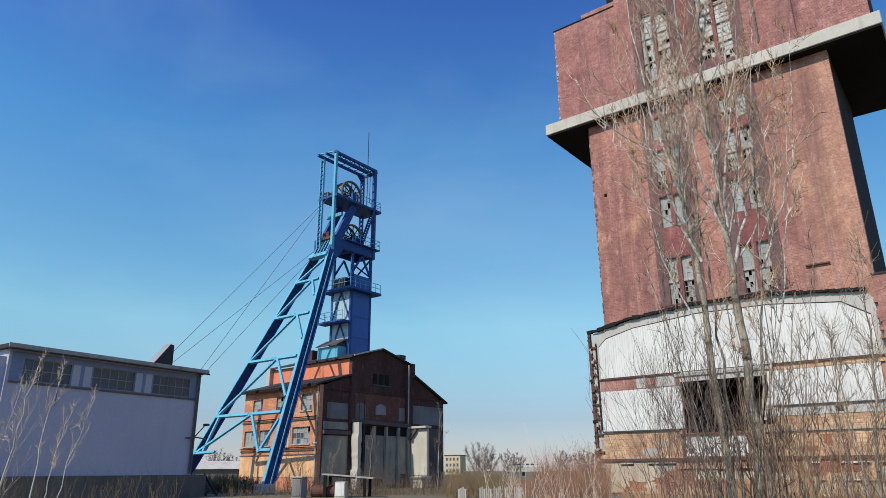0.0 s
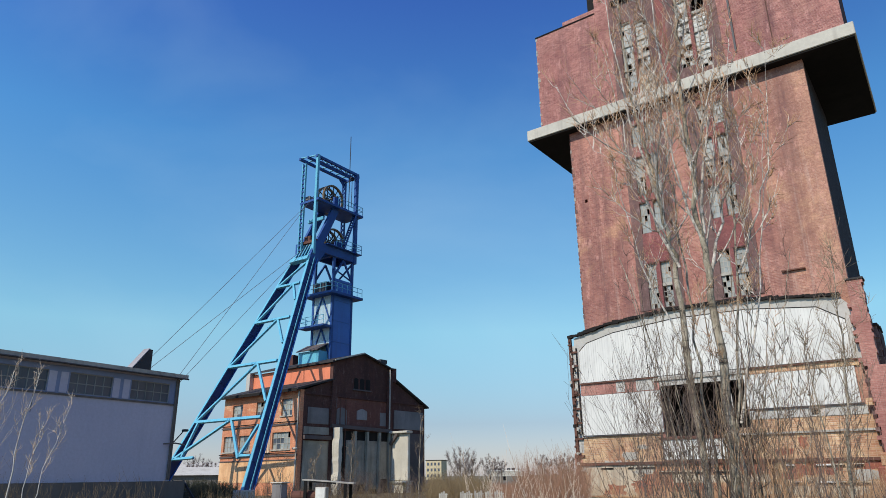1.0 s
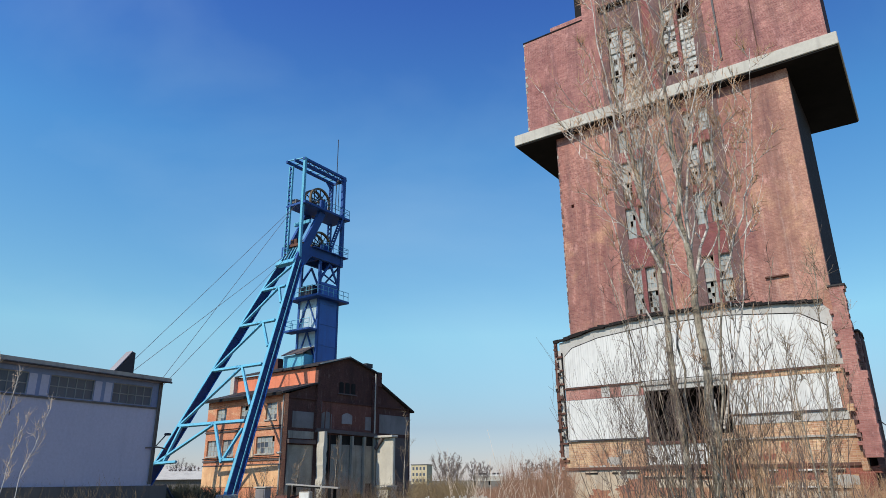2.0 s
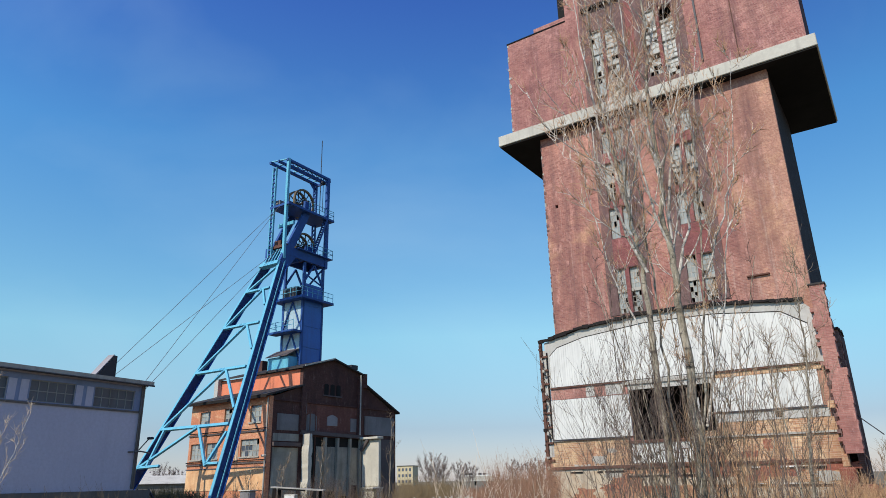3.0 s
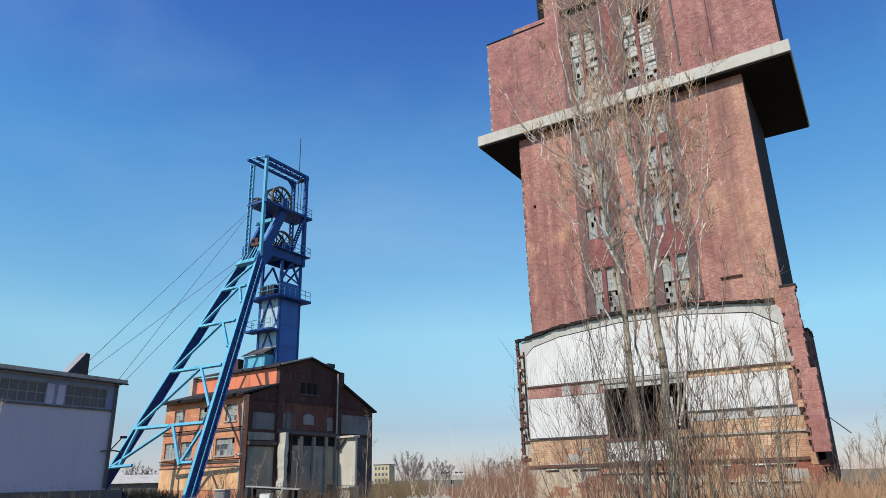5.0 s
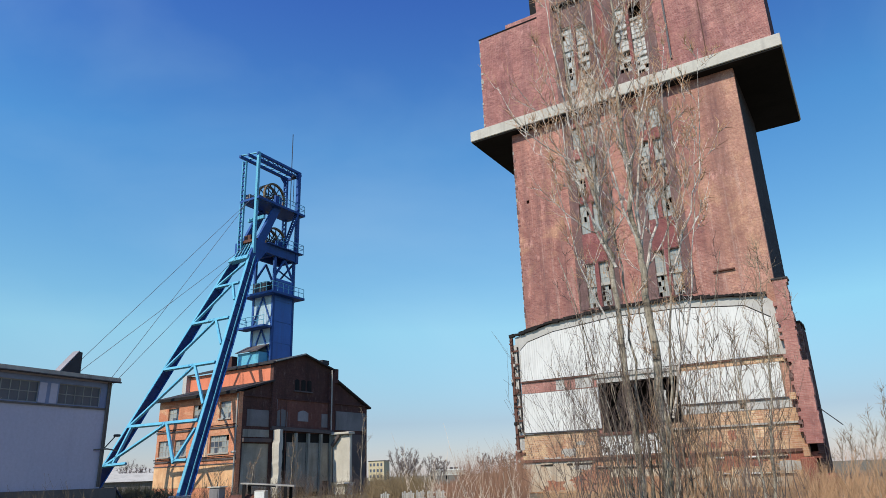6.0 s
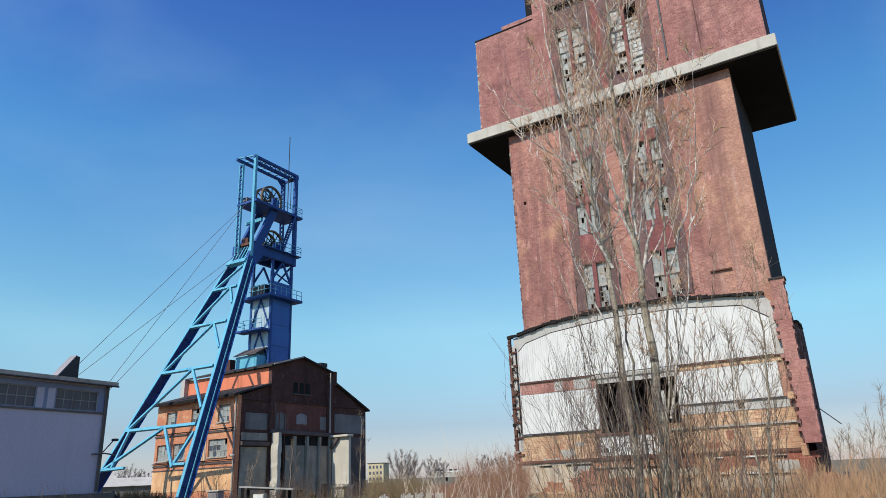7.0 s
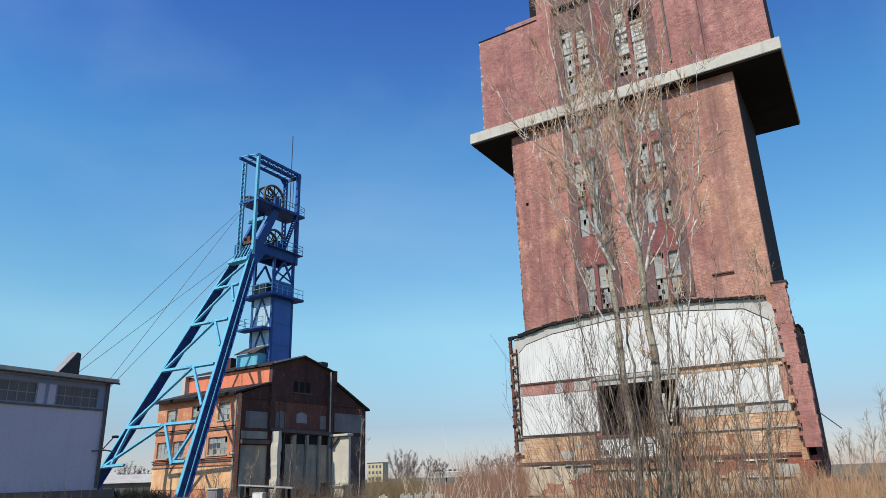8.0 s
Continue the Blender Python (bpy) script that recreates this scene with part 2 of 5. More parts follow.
PANE_PALE = weathered("pale_glass_block", (0.35, 0.37, 0.34), (0.26, 0.28, 0.26), (0.14, 0.14, 0.14), 0.4, grain=3)
GLASS_BLUE = weathered("dirty_pane", (0.06, 0.075, 0.10), (0.10, 0.12, 0.15), (0.03, 0.035, 0.04), 0.3, grain=2)
TWIG_DARK = plain("sucker_bark", (0.29, 0.215, 0.14), 0.85, vary=0.4, scale=1.0)
TWIG = plain("twig_bark", (0.60, 0.36, 0.205), 0.8, vary=0.5, scale=1.0)
SHOOT = plain("dark_shoot_bark", (0.12, 0.084, 0.064), 0.85, vary=0.4, scale=1.0)
OCHRE_TWIG = plain("ochre_twig_bark", (0.52, 0.31, 0.165), 0.85, vary=0.55, scale=1.2)
PALE_TWIG = plain("pale_shoot_bark", (0.66, 0.53, 0.40), 0.85, vary=0.4, scale=1.0)
OLIVE_TWIG = plain("olive_scrub_bark", (0.24, 0.17, 0.085), 0.9, vary=0.5, scale=0.7)
EVERGREEN = plain("dark_evergreen", (0.05, 0.055, 0.03), 0.9, vary=0.5, scale=1.0)
HAZY_TWIG = plain("grey_twig_bark", (0.23, 0.185, 0.165), 0.9, vary=0.3, scale=1.0)
TWIG_RED = plain("red_shrub_bark", (0.32, 0.175, 0.105), 0.85, vary=0.4, scale=0.8)
BIRCH = weathered("pale_bark", (0.55, 0.52, 0.46), (0.42, 0.40, 0.35), (0.08, 0.07, 0.06), 0.85, grain=8, blotch=2.5, streak=3)
EARTH = weathered("dry_grass_ground", (0.20, 0.16, 0.09), (0.14, 0.12, 0.07), (0.09, 0.08, 0.05), 0.95, grain=4, blotch=0.15)
FENCE = weathered("grey_board_wall", (0.17, 0.15, 0.13), (0.12, 0.11, 0.10), (0.07, 0.06, 0.05), 0.9, grain=6)



def boarded(name, base, other, joint, pitch):
    """White upright boards: narrow joints every pitch metres, run-down stains, grain."""
    m, n, l, b = mat_base(name, 0.6)
    t = n.new("ShaderNodeTexCoord")
    s = n.new("ShaderNodeSeparateXYZ")
    l.new(t.outputs["Object"], s.inputs["Vector"])
    d = n.new("ShaderNodeMath")
    d.operation = "DIVIDE"
    l.new(s.outputs["X"], d.inputs[0])
    d.inputs[1].default_value = pitch
    f = n.new("ShaderNodeMath")
    f.operation = "PINGPONG"
    l.new(d.outputs[0], f.inputs[0])
    f.inputs[1].default_value = 0.5
    v = t.outputs["Object"]
    col = mixed(n, l, ranged(n, l, noise_node(n, l, v, 0.5, 5), 0.35, 0.65), base, other)
    st = ranged(n, l, noise_node(n, l, coords(n, l, (5.0, 5.0, 0.12)), 1.4, 6, 0.7), 0.48, 0.75, 0, 0.6)
    col = mixed(n, l, st, col, tuple(x * 0.6 for x in base))
    br = noise_node(n, l, coords(n, l, (1, 1, 0.4)), 1.6, 5, 0.7)
    k = n.new("ShaderNodeMath")
    k.operation = "MULTIPLY"
    l.new(ranged(n, l, f.outputs[0], 0.0, 0.12, 1.0, 0.0), k.inputs[0])
    l.new(ranged(n, l, br, 0.35, 0.65, 0.1, 0.75), k.inputs[1])
    col = mixed(n, l, k.outputs[0], col, joint)
    blot = ranged(n, l, noise_node(n, l, v, 3.0, 7, 0.8), 0.62, 0.75, 0, 0.5)
    col = mixed(n, l, blot, col, joint)
    l.new(col, b.inputs["Base Color"])
    bump(n, l, b, f.outputs[0], 0.3, 0.02)
    return m


WHITE_BOARD = boarded("white_board", (0.73, 0.72, 0.66), (0.63, 0.62, 0.57), (0.30, 0.28, 0.25), 0.19)

# ---- building helpers ----


def part(name, bm, material, parent=None, label="", kind=""):
    me = bpy.data.meshes.new(name)
    if isinstance(bm, bmesh.types.BMesh):
        bm.to_mesh(me)
        bm.free()
    else:
        me.from_pydata(bm[0], [], bm[1])
    me.materials.append(material)
    ob = new(name, me)
    ob.parent = parent
    return tagged(ob, label, kind=kind)


def thing(name, m, label, category, group="", kind=""):
    ob = new(name)
    ob.empty_display_size = 0.5
    ob.matrix_world = m
    return tagged(ob, label, category, group, kind)


def box(bm, x0, x1, y0, y1, z0, z1, bevel=0.0):
    r = bmesh.ops.create_cube(bm, size=1)
    for v in r["verts"]:
        v.co = Vector(((x0 + x1) / 2 + v.co.x * (x1 - x0), (y0 + y1) / 2 + v.co.y * (y1 - y0), (z0 + z1) / 2 + v.co.z * (z1 - z0)))
    if bevel:
        es = {e for v in r["verts"] for e in v.link_edges}
        bmesh.ops.bevel(bm, geom=list(es), offset=bevel, segments=1, affect="EDGES", profile=0.5)


def boxes(*rows, bevel=0.0):
    bm = bmesh.new()
    for r in rows:
        box(bm, *r, bevel=bevel)
    return bm


def beam(bm, a, b, w, h=None, up=(0, 0, 1)):
    """A straight bar of section w x h from a to b; h lies along up."""
    h = h or w
    a, b, up = Vector(a), Vector(b), Vector(up)
    d = (b - a).normalized()
    s = d.cross(up)
    if s.length < 1e-4:
        s = d.cross(Vector((1, 0, 0)))
    s.normalize()
    u = s.cross(d)
    vs = [bm.verts.new(p + s * (i * w / 2) + u * (j * h / 2)) for p in (a, b) for i, j in ((-1, -1), (1, -1), (1, 1), (-1, 1))]
    for f in ((3, 2, 1, 0), (4, 5, 6, 7), (0, 1, 5, 4), (1, 2, 6, 5), (2, 3, 7, 6), (3, 0, 4, 7)):
        bm.faces.new([vs[i] for i in f])


def beams(rows, w, h=None, up=(0, 0, 1)):
    bm = bmesh.new()
    for a, b in rows:
        beam(bm, a, b, w, h, up)
    return bm


def rod(bm, a, b, r, n=6):
    a, b = Vector(a), Vector(b)
    d = (b - a).normalized()
    s = d.orthogonal().normalized()
    u = d.cross(s)
    rings = [[bm.verts.new(p + (s * math.cos(k * math.tau / n) + u * math.sin(k * math.tau / n)) * r) for k in range(n)] for p in (a, b)]
    for k in range(n):
        bm.faces.new((rings[0][k], rings[0][(k + 1) % n], rings[1][(k + 1) % n], rings[1][k]))
    bm.faces.new(rings[0][::-1])
    bm.faces.new(rings[1])


def rods(rows, r, n=6):
    bm = bmesh.new()
    for a, b in rows:
        rod(bm, a, b, r, n)
    return bm


def prism(outline, place, d0, d1):
    """A plate: outline points (a, b) pushed from depth d0 to d1; place(a, b, d) gives the point."""
    bm = bmesh.new()
    f = [bm.verts.new(place(a, b, d0)) for a, b in outline]
    g = [bm.verts.new(place(a, b, d1)) for a, b in outline]
    bm.faces.new(f)
    bm.faces.new(g[::-1])
    k = len(outline)
    for i in range(k):
        bm.faces.new((f[i], f[(i + 1) % k], g[(i + 1) % k], g[i]))
    bmesh.ops.recalc_face_normals(bm, faces=bm.faces)
    return bm


def on_y(a, b, d):
    return (a, d, b)


def on_x(a, b, d):
    return (d, a, b)


def holed_wall(a0, a1, z0, z1, holes, place, d0, d1):
    """A wall with real rectangular openings (a0, a1, z0, z1) through its thickness d0..d1."""
    xs = sorted({a0, a1, *(h[0] for h in holes), *(h[1] for h in holes)})
    zs = sorted({z0, z1, *(h[2] for h in holes), *(h[3] for h in holes)})
    solid = {}
    for i in range(len(xs) - 1):
        for j in range(len(zs) - 1):
            cx, cz = (xs[i] + xs[i + 1]) / 2, (zs[j] + zs[j + 1]) / 2
            solid[i, j] = not any(h[0] < cx < h[1] and h[2] < cz < h[3] for h in holes)
    bm = bmesh.new()
    cache = {}

    def vert(i, j, d):
        if (i, j, d) not in cache:
            cache[i, j, d] = bm.verts.new(place(xs[i], zs[j], d))
        return cache[i, j, d]
    for (i, j), s in solid.items():
        if not s:
            continue
        for d in (d0, d1):
            bm.faces.new([vert(i, j, d), vert(i + 1, j, d), vert(i + 1, j + 1, d), vert(i, j + 1, d)])
        for (di, dj), (p, q) in (((-1, 0), ((0, 0), (0, 1))), ((1, 0), ((1, 0), (1, 1))), ((0, -1), ((0, 0), (1, 0))), ((0, 1), ((0, 1), (1, 1)))):
            if not solid.get((i + di, j + dj), False):
                bm.faces.new([vert(i + p[0], j + p[1], d0), vert(i + q[0], j + q[1], d0), vert(i + q[0], j + q[1], d1), vert(i + p[0], j + p[1], d1)])
    bmesh.ops.recalc_face_normals(bm, faces=bm.faces)
    return bm


# ---- ground ----
bm = bmesh.new()
edges = [-2000, -600, -250] + list(range(-120, 181, 12)) + [260, 600, 2000]
grid = [[bm.verts.new((x, y, 0.12 * noise.noise((x * 0.05, y * 0.05, 0)) if abs(x) < 200 and abs(y) < 200 else 0)) for y in edges] for x in edges]
for i in range(len(edges) - 1):
    for j in range(len(edges) - 1):
        bm.faces.new((grid[i][j], grid[i + 1][j], grid[i + 1][j + 1], grid[i][j + 1]))
ground = tagged(part("ground", bm, EARTH), "rough dry grass and earth of a disused yard", "ground", kind="structure")

# ---- hoist tower of brick ----
TOWER = pose(13.10, 54.20, 0, 0, 0, -38.2)
EYE_LOCAL = TOWER.inverted() @ Vector((0, 0, EYE))
FORWARD = Matrix.Translation(EYE_LOCAL) @ Matrix.Scale(0.971, 4) @ Matrix.Translation(-EYE_LOCAL)


def fore(bm):
    """Sets brickwork of the shaft on its true plane, 1.46 m before the tower's origin."""
    bm.transform(FORWARD)
    return bm


tower = thing("hoist_tower", TOWER, "tall derelict red brick hoist tower with overhanging head, broken windows", "tower")

# openings: two strips of paired windows
SHAFT_ROWS = [(27.6, 29.6, 1), (23.2, 26.6, 2), (19.9, 22.5, 1), (13.7, 17.3, 2)]
STRIPS = [(5.65, 7.55), (11.15, 13.1)]
shaft_holes, head_holes = [], []
for a, b in STRIPS:
    w = (b - a - 0.35) / 2
    for z0, z1, k in SHAFT_ROWS:
        shaft_holes += [(a, a + w, z0, z1), (b - w, b, z0, z1)]
for a, b in ((6.3, 8.6), (10.95, 13.3)):
    w = (b - a - 0.3) / 2
    lo = (31.5, 32.8) if a < 9 else (32.1, 31.6)
    head_holes += [(a, a + w, lo[0], 38.4), (b - w, b, lo[1], 38.1 if a < 9 else 38.4)]
part("shaft_front", fore(holed_wall(0, 19.05, -0.3, 30.83, shaft_holes + [(0.95, 1.2, 23.8, 24.1), (5.7, 11.6, 4.15, 7.8)], on_y, 0, 0.6)), BRICK_TOWER, tower, "red brick front wall with soot streaks")
# right side blackened for shade, left side below keeps the tower brick
part("shaft_side", fore(boxes((18.45, 19.05, 0.603, 10.6, -0.3, 30.83))), BRICK_BLACK, tower, "side wall in brick blackened as shade")
part("shaft_side", fore(boxes((0, 0.6, 0.603, 10.6, -0.3, 30.83))), BRICK_TOWER, tower)
part("shaft_back", fore(boxes((0.603, 18.447, 10.0, 10.6, -0.3, 30.83))), BRICK_DARK, tower)
# floors and inner wall near-black: the unlit inside is in their colour
for z in (3.9, 13.3, 18.6, 23.0):
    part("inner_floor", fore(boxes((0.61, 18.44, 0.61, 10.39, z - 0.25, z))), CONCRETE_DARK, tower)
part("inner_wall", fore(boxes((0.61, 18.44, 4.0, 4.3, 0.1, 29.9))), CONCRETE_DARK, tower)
# proud sooty strips that flank and part the windows
for a, b in STRIPS:
    part("window_strip", fore(holed_wall(a - 0.8, b + 0.8, 13.62, 30.75, [h for h in shaft_holes if a - 0.1 < h[0] < b], on_y, -0.06, -0.004)), STRIP, tower, "sooty render strip round the windows")
# head with its concrete slab
part("head_slab", boxes((-3.0, 22.7, -2.4, 11.0, 30.0, 31.0), bevel=0.04), PALE_CONCRETE, tower, "weathered concrete slab edge")
# thin black sheet under the pale slab: the underside's shade as colour
part("slab_soffit", boxes((-2.9, 22.6, -2.3, 10.9, 29.88, 29.996)), CONCRETE_DARK, tower, "underside sheet, black for the slab's shade")
HX0, HX1, HY = -1.75, 22.15, -1.95
part("head_front", holed_wall(HX0, HX1, 31.004, 40.5, head_holes, on_y, HY, HY + 0.6), BRICK_HEAD, tower)
part("head_upper", boxes((4.2, HX1 - 0.2, HY, HY + 0.6, 40.504, 46.5)), BRICK_HEAD, tower)
part("head_side", boxes((HX0, HX0 + 0.6, HY + 0.603, 10.6, 31.004, 40.5)), BRICK_TOWER, tower)
# right head side also takes its shade from the darker brick
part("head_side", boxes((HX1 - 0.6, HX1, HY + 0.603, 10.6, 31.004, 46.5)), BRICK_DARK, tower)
part("head_back", boxes((HX0 + 0.603, HX1 - 0.603, 10.0, 10.6, 31.004, 46.5)), BRICK_DARK, tower)
part("head_side", boxes((4.2, 4.8, HY + 0.603, 9.99, 40.75, 46.5)), BRICK_TOWER, tower)
part("head_roof", boxes((HX0 - 0.06, 4.19, HY + 0.3, 10.6, 40.504, 40.62)), CONCRETE_DARK, tower)
part("head_step", boxes((1.05, 4.19, HY, HY + 0.5, 40.63, 41.05)), BRICK_HEAD, tower)
part("head_cap", boxes((HX0 - 0.05, 4.19, HY - 0.05, HY + 0.29, 40.504, 40.62)), CONCRETE_DARK, tower)
part("head_roof", boxes((4.1, HX1 + 0.1, HY - 0.1, 10.7, 46.504, 46.8)), CONCRETE_DARK, tower)
rq = random.Random(2)
for k in range(30):
    z = 31.05 + k * 0.315
    w = rq.choice((0.05, 0.1, 0.14, 0.24))
    if rq.random() < 0.65:
        continue
    part("corner_chip", boxes((HX0 - 0.03, HX0 + w, HY - 0.03, HY - 0.003, z, z + rq.uniform(0.12, 0.31))), CONCRETE, tower)
for k in range(44):
    z = 13.4 + k * 0.385
    w = rq.choice((0.04, 0.08, 0.12, 0.2))
    part("corner_chip", fore(boxes((-0.03, w, -0.03, -0.003, z, z + rq.uniform(0.12, 0.38)))), STRIP if k % 4 else CONCRETE, tower)
for a, b in ((6.3, 8.6), (10.95, 13.3)):
    part("window_strip", holed_wall(a - 0.8, b + 0.9, 31.1, 45.9, [(h[0], h[1], h[2], h[3]) for h in head_holes if a - 0.1 < h[0] < b], on_y, HY - 0.06, HY - 0.004), STRIP, tower)
for a, b in ((6.3, 8.6), (10.95, 13.3)):
    part("window_lintel", boxes((a - 0.5, b + 0.6, HY - 0.4, HY - 0.063, 40.55, 40.8)), CHAR, tower, "black sooty canopy slab")
    w = (b - a - 0.3) / 2
    part("mullion_facing", boxes((a + w + 0.02, b - w - 0.02, HY - 0.1, HY - 0.063, 31.2, 38.4)), BRICK_CRIMSON, tower)
part("mid_facing", boxes((9.55, 10.1, HY - 0.04, HY - 0.004, 31.1, 45.9)), BRICK_CRIMSON, tower, "crimson brick between the window strips")
# crimson spandrels under and over the shaft windows
for a, b in STRIPS:
    for z0, z1 in ((17.36, 19.84), (22.56, 23.14), (26.66, 27.54), (29.66, 30.7)):
        part("spandrel", fore(boxes((a, b, -0.09, -0.063, z0, z1))), BRICK_CRIMSON, tower, "crimson brick spandrel")
    w = (b - a - 0.35) / 2
    for z0, z1, k in SHAFT_ROWS:
        part("mullion_facing", fore(boxes((a + w + 0.02, b - w - 0.02, -0.09, -0.063, z0, z1))), BRICK_CRIMSON, tower)
part("pipe", boxes((15.0, 15.14, HY - 0.14, HY - 0.003, 32.0, 46.4)), STEEL_DARK, tower, "black downpipe")
part("pipe", boxes((17.6, 17.66, HY - 0.06, HY - 0.003, 31.1, 46.4)), RUST, tower)
# sheet behind the head windows, added as the room's darkness
part("shade_sheet", boxes((2.4, 21.4, 1.0, 1.2, 31.1, 46.3)), DARK, tower, "near-black sheet for the unlit room")
part("ledge_remnant", fore(boxes((15.2, 16.7, -0.18, -0.003, 14.9, 15.0))), RUST, tower)

# window panes: rows of small concrete glass blocks, many broken out
rng = random.Random(4)


def pane_grid(parent, a, b, z0, z1, y, cols, rows, gone, mats, shift=lambda q: q):
    """Glazing bars and panes of one window opening."""
    cw, ch = (b - a) / cols, (z1 - z0) / rows
    holes = [(a + i * cw + 0.025, a + (i + 1) * cw - 0.025, z0 + j * ch + 0.025, z0 + (j + 1) * ch - 0.025) for i in range(cols) for j in range(rows)]
    fr = holed_wall(a, b, z0, z1, holes, on_y, y, y + 0.08)
    win = part("window", shift(fr), CONCRETE, parent)
    for i in range(cols):
        for j in range(rows):
            if rng.random() < gone:
                continue
            m = mats[0] if rng.random() < 0.75 else mats[1]
            tilt = rng.uniform(-0.02, 0.02)
            x0, x1, p0, p1 = a + i * cw + 0.027, a + (i + 1) * cw - 0.027, z0 + j * ch + 0.027, z0 + (j + 1) * ch - 0.027
            bm = boxes((x0, x1, y + 0.03 + tilt, y + 0.045 + tilt, p0, p1))
            part("pane", shift(bm), m, win)


for k, (a, b, z0, z1) in enumerate(shaft_holes):
    tall = z1 - z0 > 3
    if tall:
        part("window_transom", fore(boxes((a, b, 0.02, 0.3, (z0 + z1) / 2 - 0.12, (z0 + z1) / 2 + 0.12))), CONCRETE, tower)
        pane_grid(tower, a, b, z0, (z0 + z1) / 2 - 0.125, 0.12, 3, 4, 0.42, (PANE_PALE, GLASS_OLD), fore)
        pane_grid(tower, a, b, (z0 + z1) / 2 + 0.125, z1, 0.12, 3, 4, 0.12, (PANE_PALE, GLASS_OLD), fore)
    else:
        pane_grid(tower, a, b, z0, z1, 0.12, 3, 5, 0.1, (PANE_PALE, GLASS_OLD), fore)
for a, b, z0, z1 in head_holes:
    if a > 12:
        # the top light of this window has fallen out
        z1 -= 1.6
        part("window_transom", boxes((a, b, HY + 0.02, HY + 0.3, z1 + 0.004, z1 + 0.16)), CONCRETE, tower)
    for q in range(3):
        p0 = z0 + q * (z1 - z0) / 3
        p1 = z0 + (q + 1) * (z1 - z0) / 3 - 0.12
        part("window_transom", boxes((a, b, HY + 0.02, HY + 0.3, p1 + 0.004, p1 + 0.116)), CONCRETE, tower)
        pane_grid(tower, a, b, p0, p1, HY + 0.12, 3, 4, (0.5, 0.18, 0.12)[q], (PANE_PALE, GLASS_OLD))

# ---- wall of the torn-down annex on the tower's front ----
annex = thing("annex_wall", TOWER, "exposed white panelled inner wall of a torn-down annex", "wall")
roofline = [(-1.4, 12.25), (2.4, 13.0), (7.4, 13.45), (12.5, 13.35), (18.3, 12.75)]
WF = -0.10


def roof_z(x):
    for (x0, z0), (x1, z1) in zip(roofline, roofline[1:]):
        if x <= x1:
            return z0 + (z1 - z0) * (x - x0) / (x1 - x0)
    return roofline[-1][1]


# grey frame band that follows the roof, white panels inside it
band = [(-0.75, 10.9), (0.1, 11.65), (2.4, 12.22), (7.4, 12.68), (12.5, 12.6), (16.9, 12.1), (18.5, 11.0)]
outer = [(-1.0, 8.5), (-1.0, 12.2)] + [(x, z - 0.05) for x, z in roofline[1:-1]] + [(18.3, 12.65), (18.95, 11.9), (18.95, 8.5)]
part("grey_band", fore(prism(outer, on_y, WF - 0.02, -0.004)), GREY_PLASTER, annex, "grey plaster band under the roofline")
seams = [-0.62, 4.95, 12.2, 18.45]
for a, b in zip(seams, seams[1:]):
    pts = [(a + 0.03, 8.55), (b - 0.03, 8.55)]
    xs = sorted({a + 0.03, b - 0.03, *(x for x, z in band if a < x < b)}, reverse=True)

    def bz(x):
        for (x0, z0), (x1, z1) in zip(band, band[1:]):
            if x0 <= x <= x1:
                return z0 + (z1 - z0) * (x - x0) / (x1 - x0)
        return 11.2
    part("panel_joint", fore(prism([(a, 8.5), (b, 8.5)] + [(x + (0.02 if x > (a + b) / 2 else -0.02), bz(x) + 0.08) for x in xs], on_y, WF - 0.035, WF - 0.0215)), CHAR, annex)
    part("white_panel", fore(prism(pts + [(x, bz(x)) for x in xs], on_y, WF - 0.06, WF - 0.022)), WHITE_BOARD, annex)
part("brick_band", fore(boxes((-0.7, 5.66, WF - 0.03, -0.004, 7.55, 8.42))), BRICK_PIER, annex, "bared brick band with plaster scraps")
for x0, x1 in ((2.3, 3.0), (3.9, 5.3)):
    part("plaster_scrap", fore(boxes((x0, x1, WF - 0.045, WF - 0.033, 7.6, 8.4))), GREY_PLASTER, annex)
part("white_panel", fore(boxes((-0.72, 5.66, WF - 0.06, -0.004, 4.5, 7.52))), WHITE_BOARD, annex)
part("white_panel", fore(boxes((11.65, 18.4, WF - 0.06, -0.004, 5.75, 8.05))), WHITE_BOARD, annex)
part("brick_band", fore(boxes((11.65, 18.7, WF - 0.03, -0.004, 8.08, 8.42))), BRICK_YELLOW, annex)
part("grey_band", fore(boxes((11.65, 18.7, WF - 0.05, -0.004, 5.05, 5.62))), GREY_PLASTER, annex)
part("lintel", fore(boxes((5.664, 11.646, WF - 0.04, -0.004, 7.8, 8.5))), GREY_PLASTER, annex, "pale concrete lintel over the opening")
part("brick_band", fore(boxes((9.96, 11.6, WF - 0.03, -0.004, 4.385, 4.15 + 0.4))), BRICK_YELLOW, annex)
part("vent_hole", fore(boxes((15.5, 15.9, WF - 0.06, WF - 0.053, 5.15, 5.55))), DARK, annex)
for x0, x1, z, mt, h in ((-0.75, 5.3, 8.46, RUST, 0.09), (5.3, 12.0, 8.3, CONCRETE, 0.22), (12.0, 18.9, 8.46, RUST, 0.09), (-0.75, 5.3, 4.44, STEEL_DARK, 0.1), (12.0, 18.6, 5.68, STEEL_DARK, 0.09), (-1.2, 18.9, 2.36, RUST, 0.2), (9.8, 18.9, 4.1, CONCRETE, 0.12), (5.3, 9.9, 4.02, RUST, 0.16)):
    part("ledge", fore(boxes((x0, x1, WF - 0.16, WF - 0.063, z - h / 2, z + h / 2))), mt, annex)
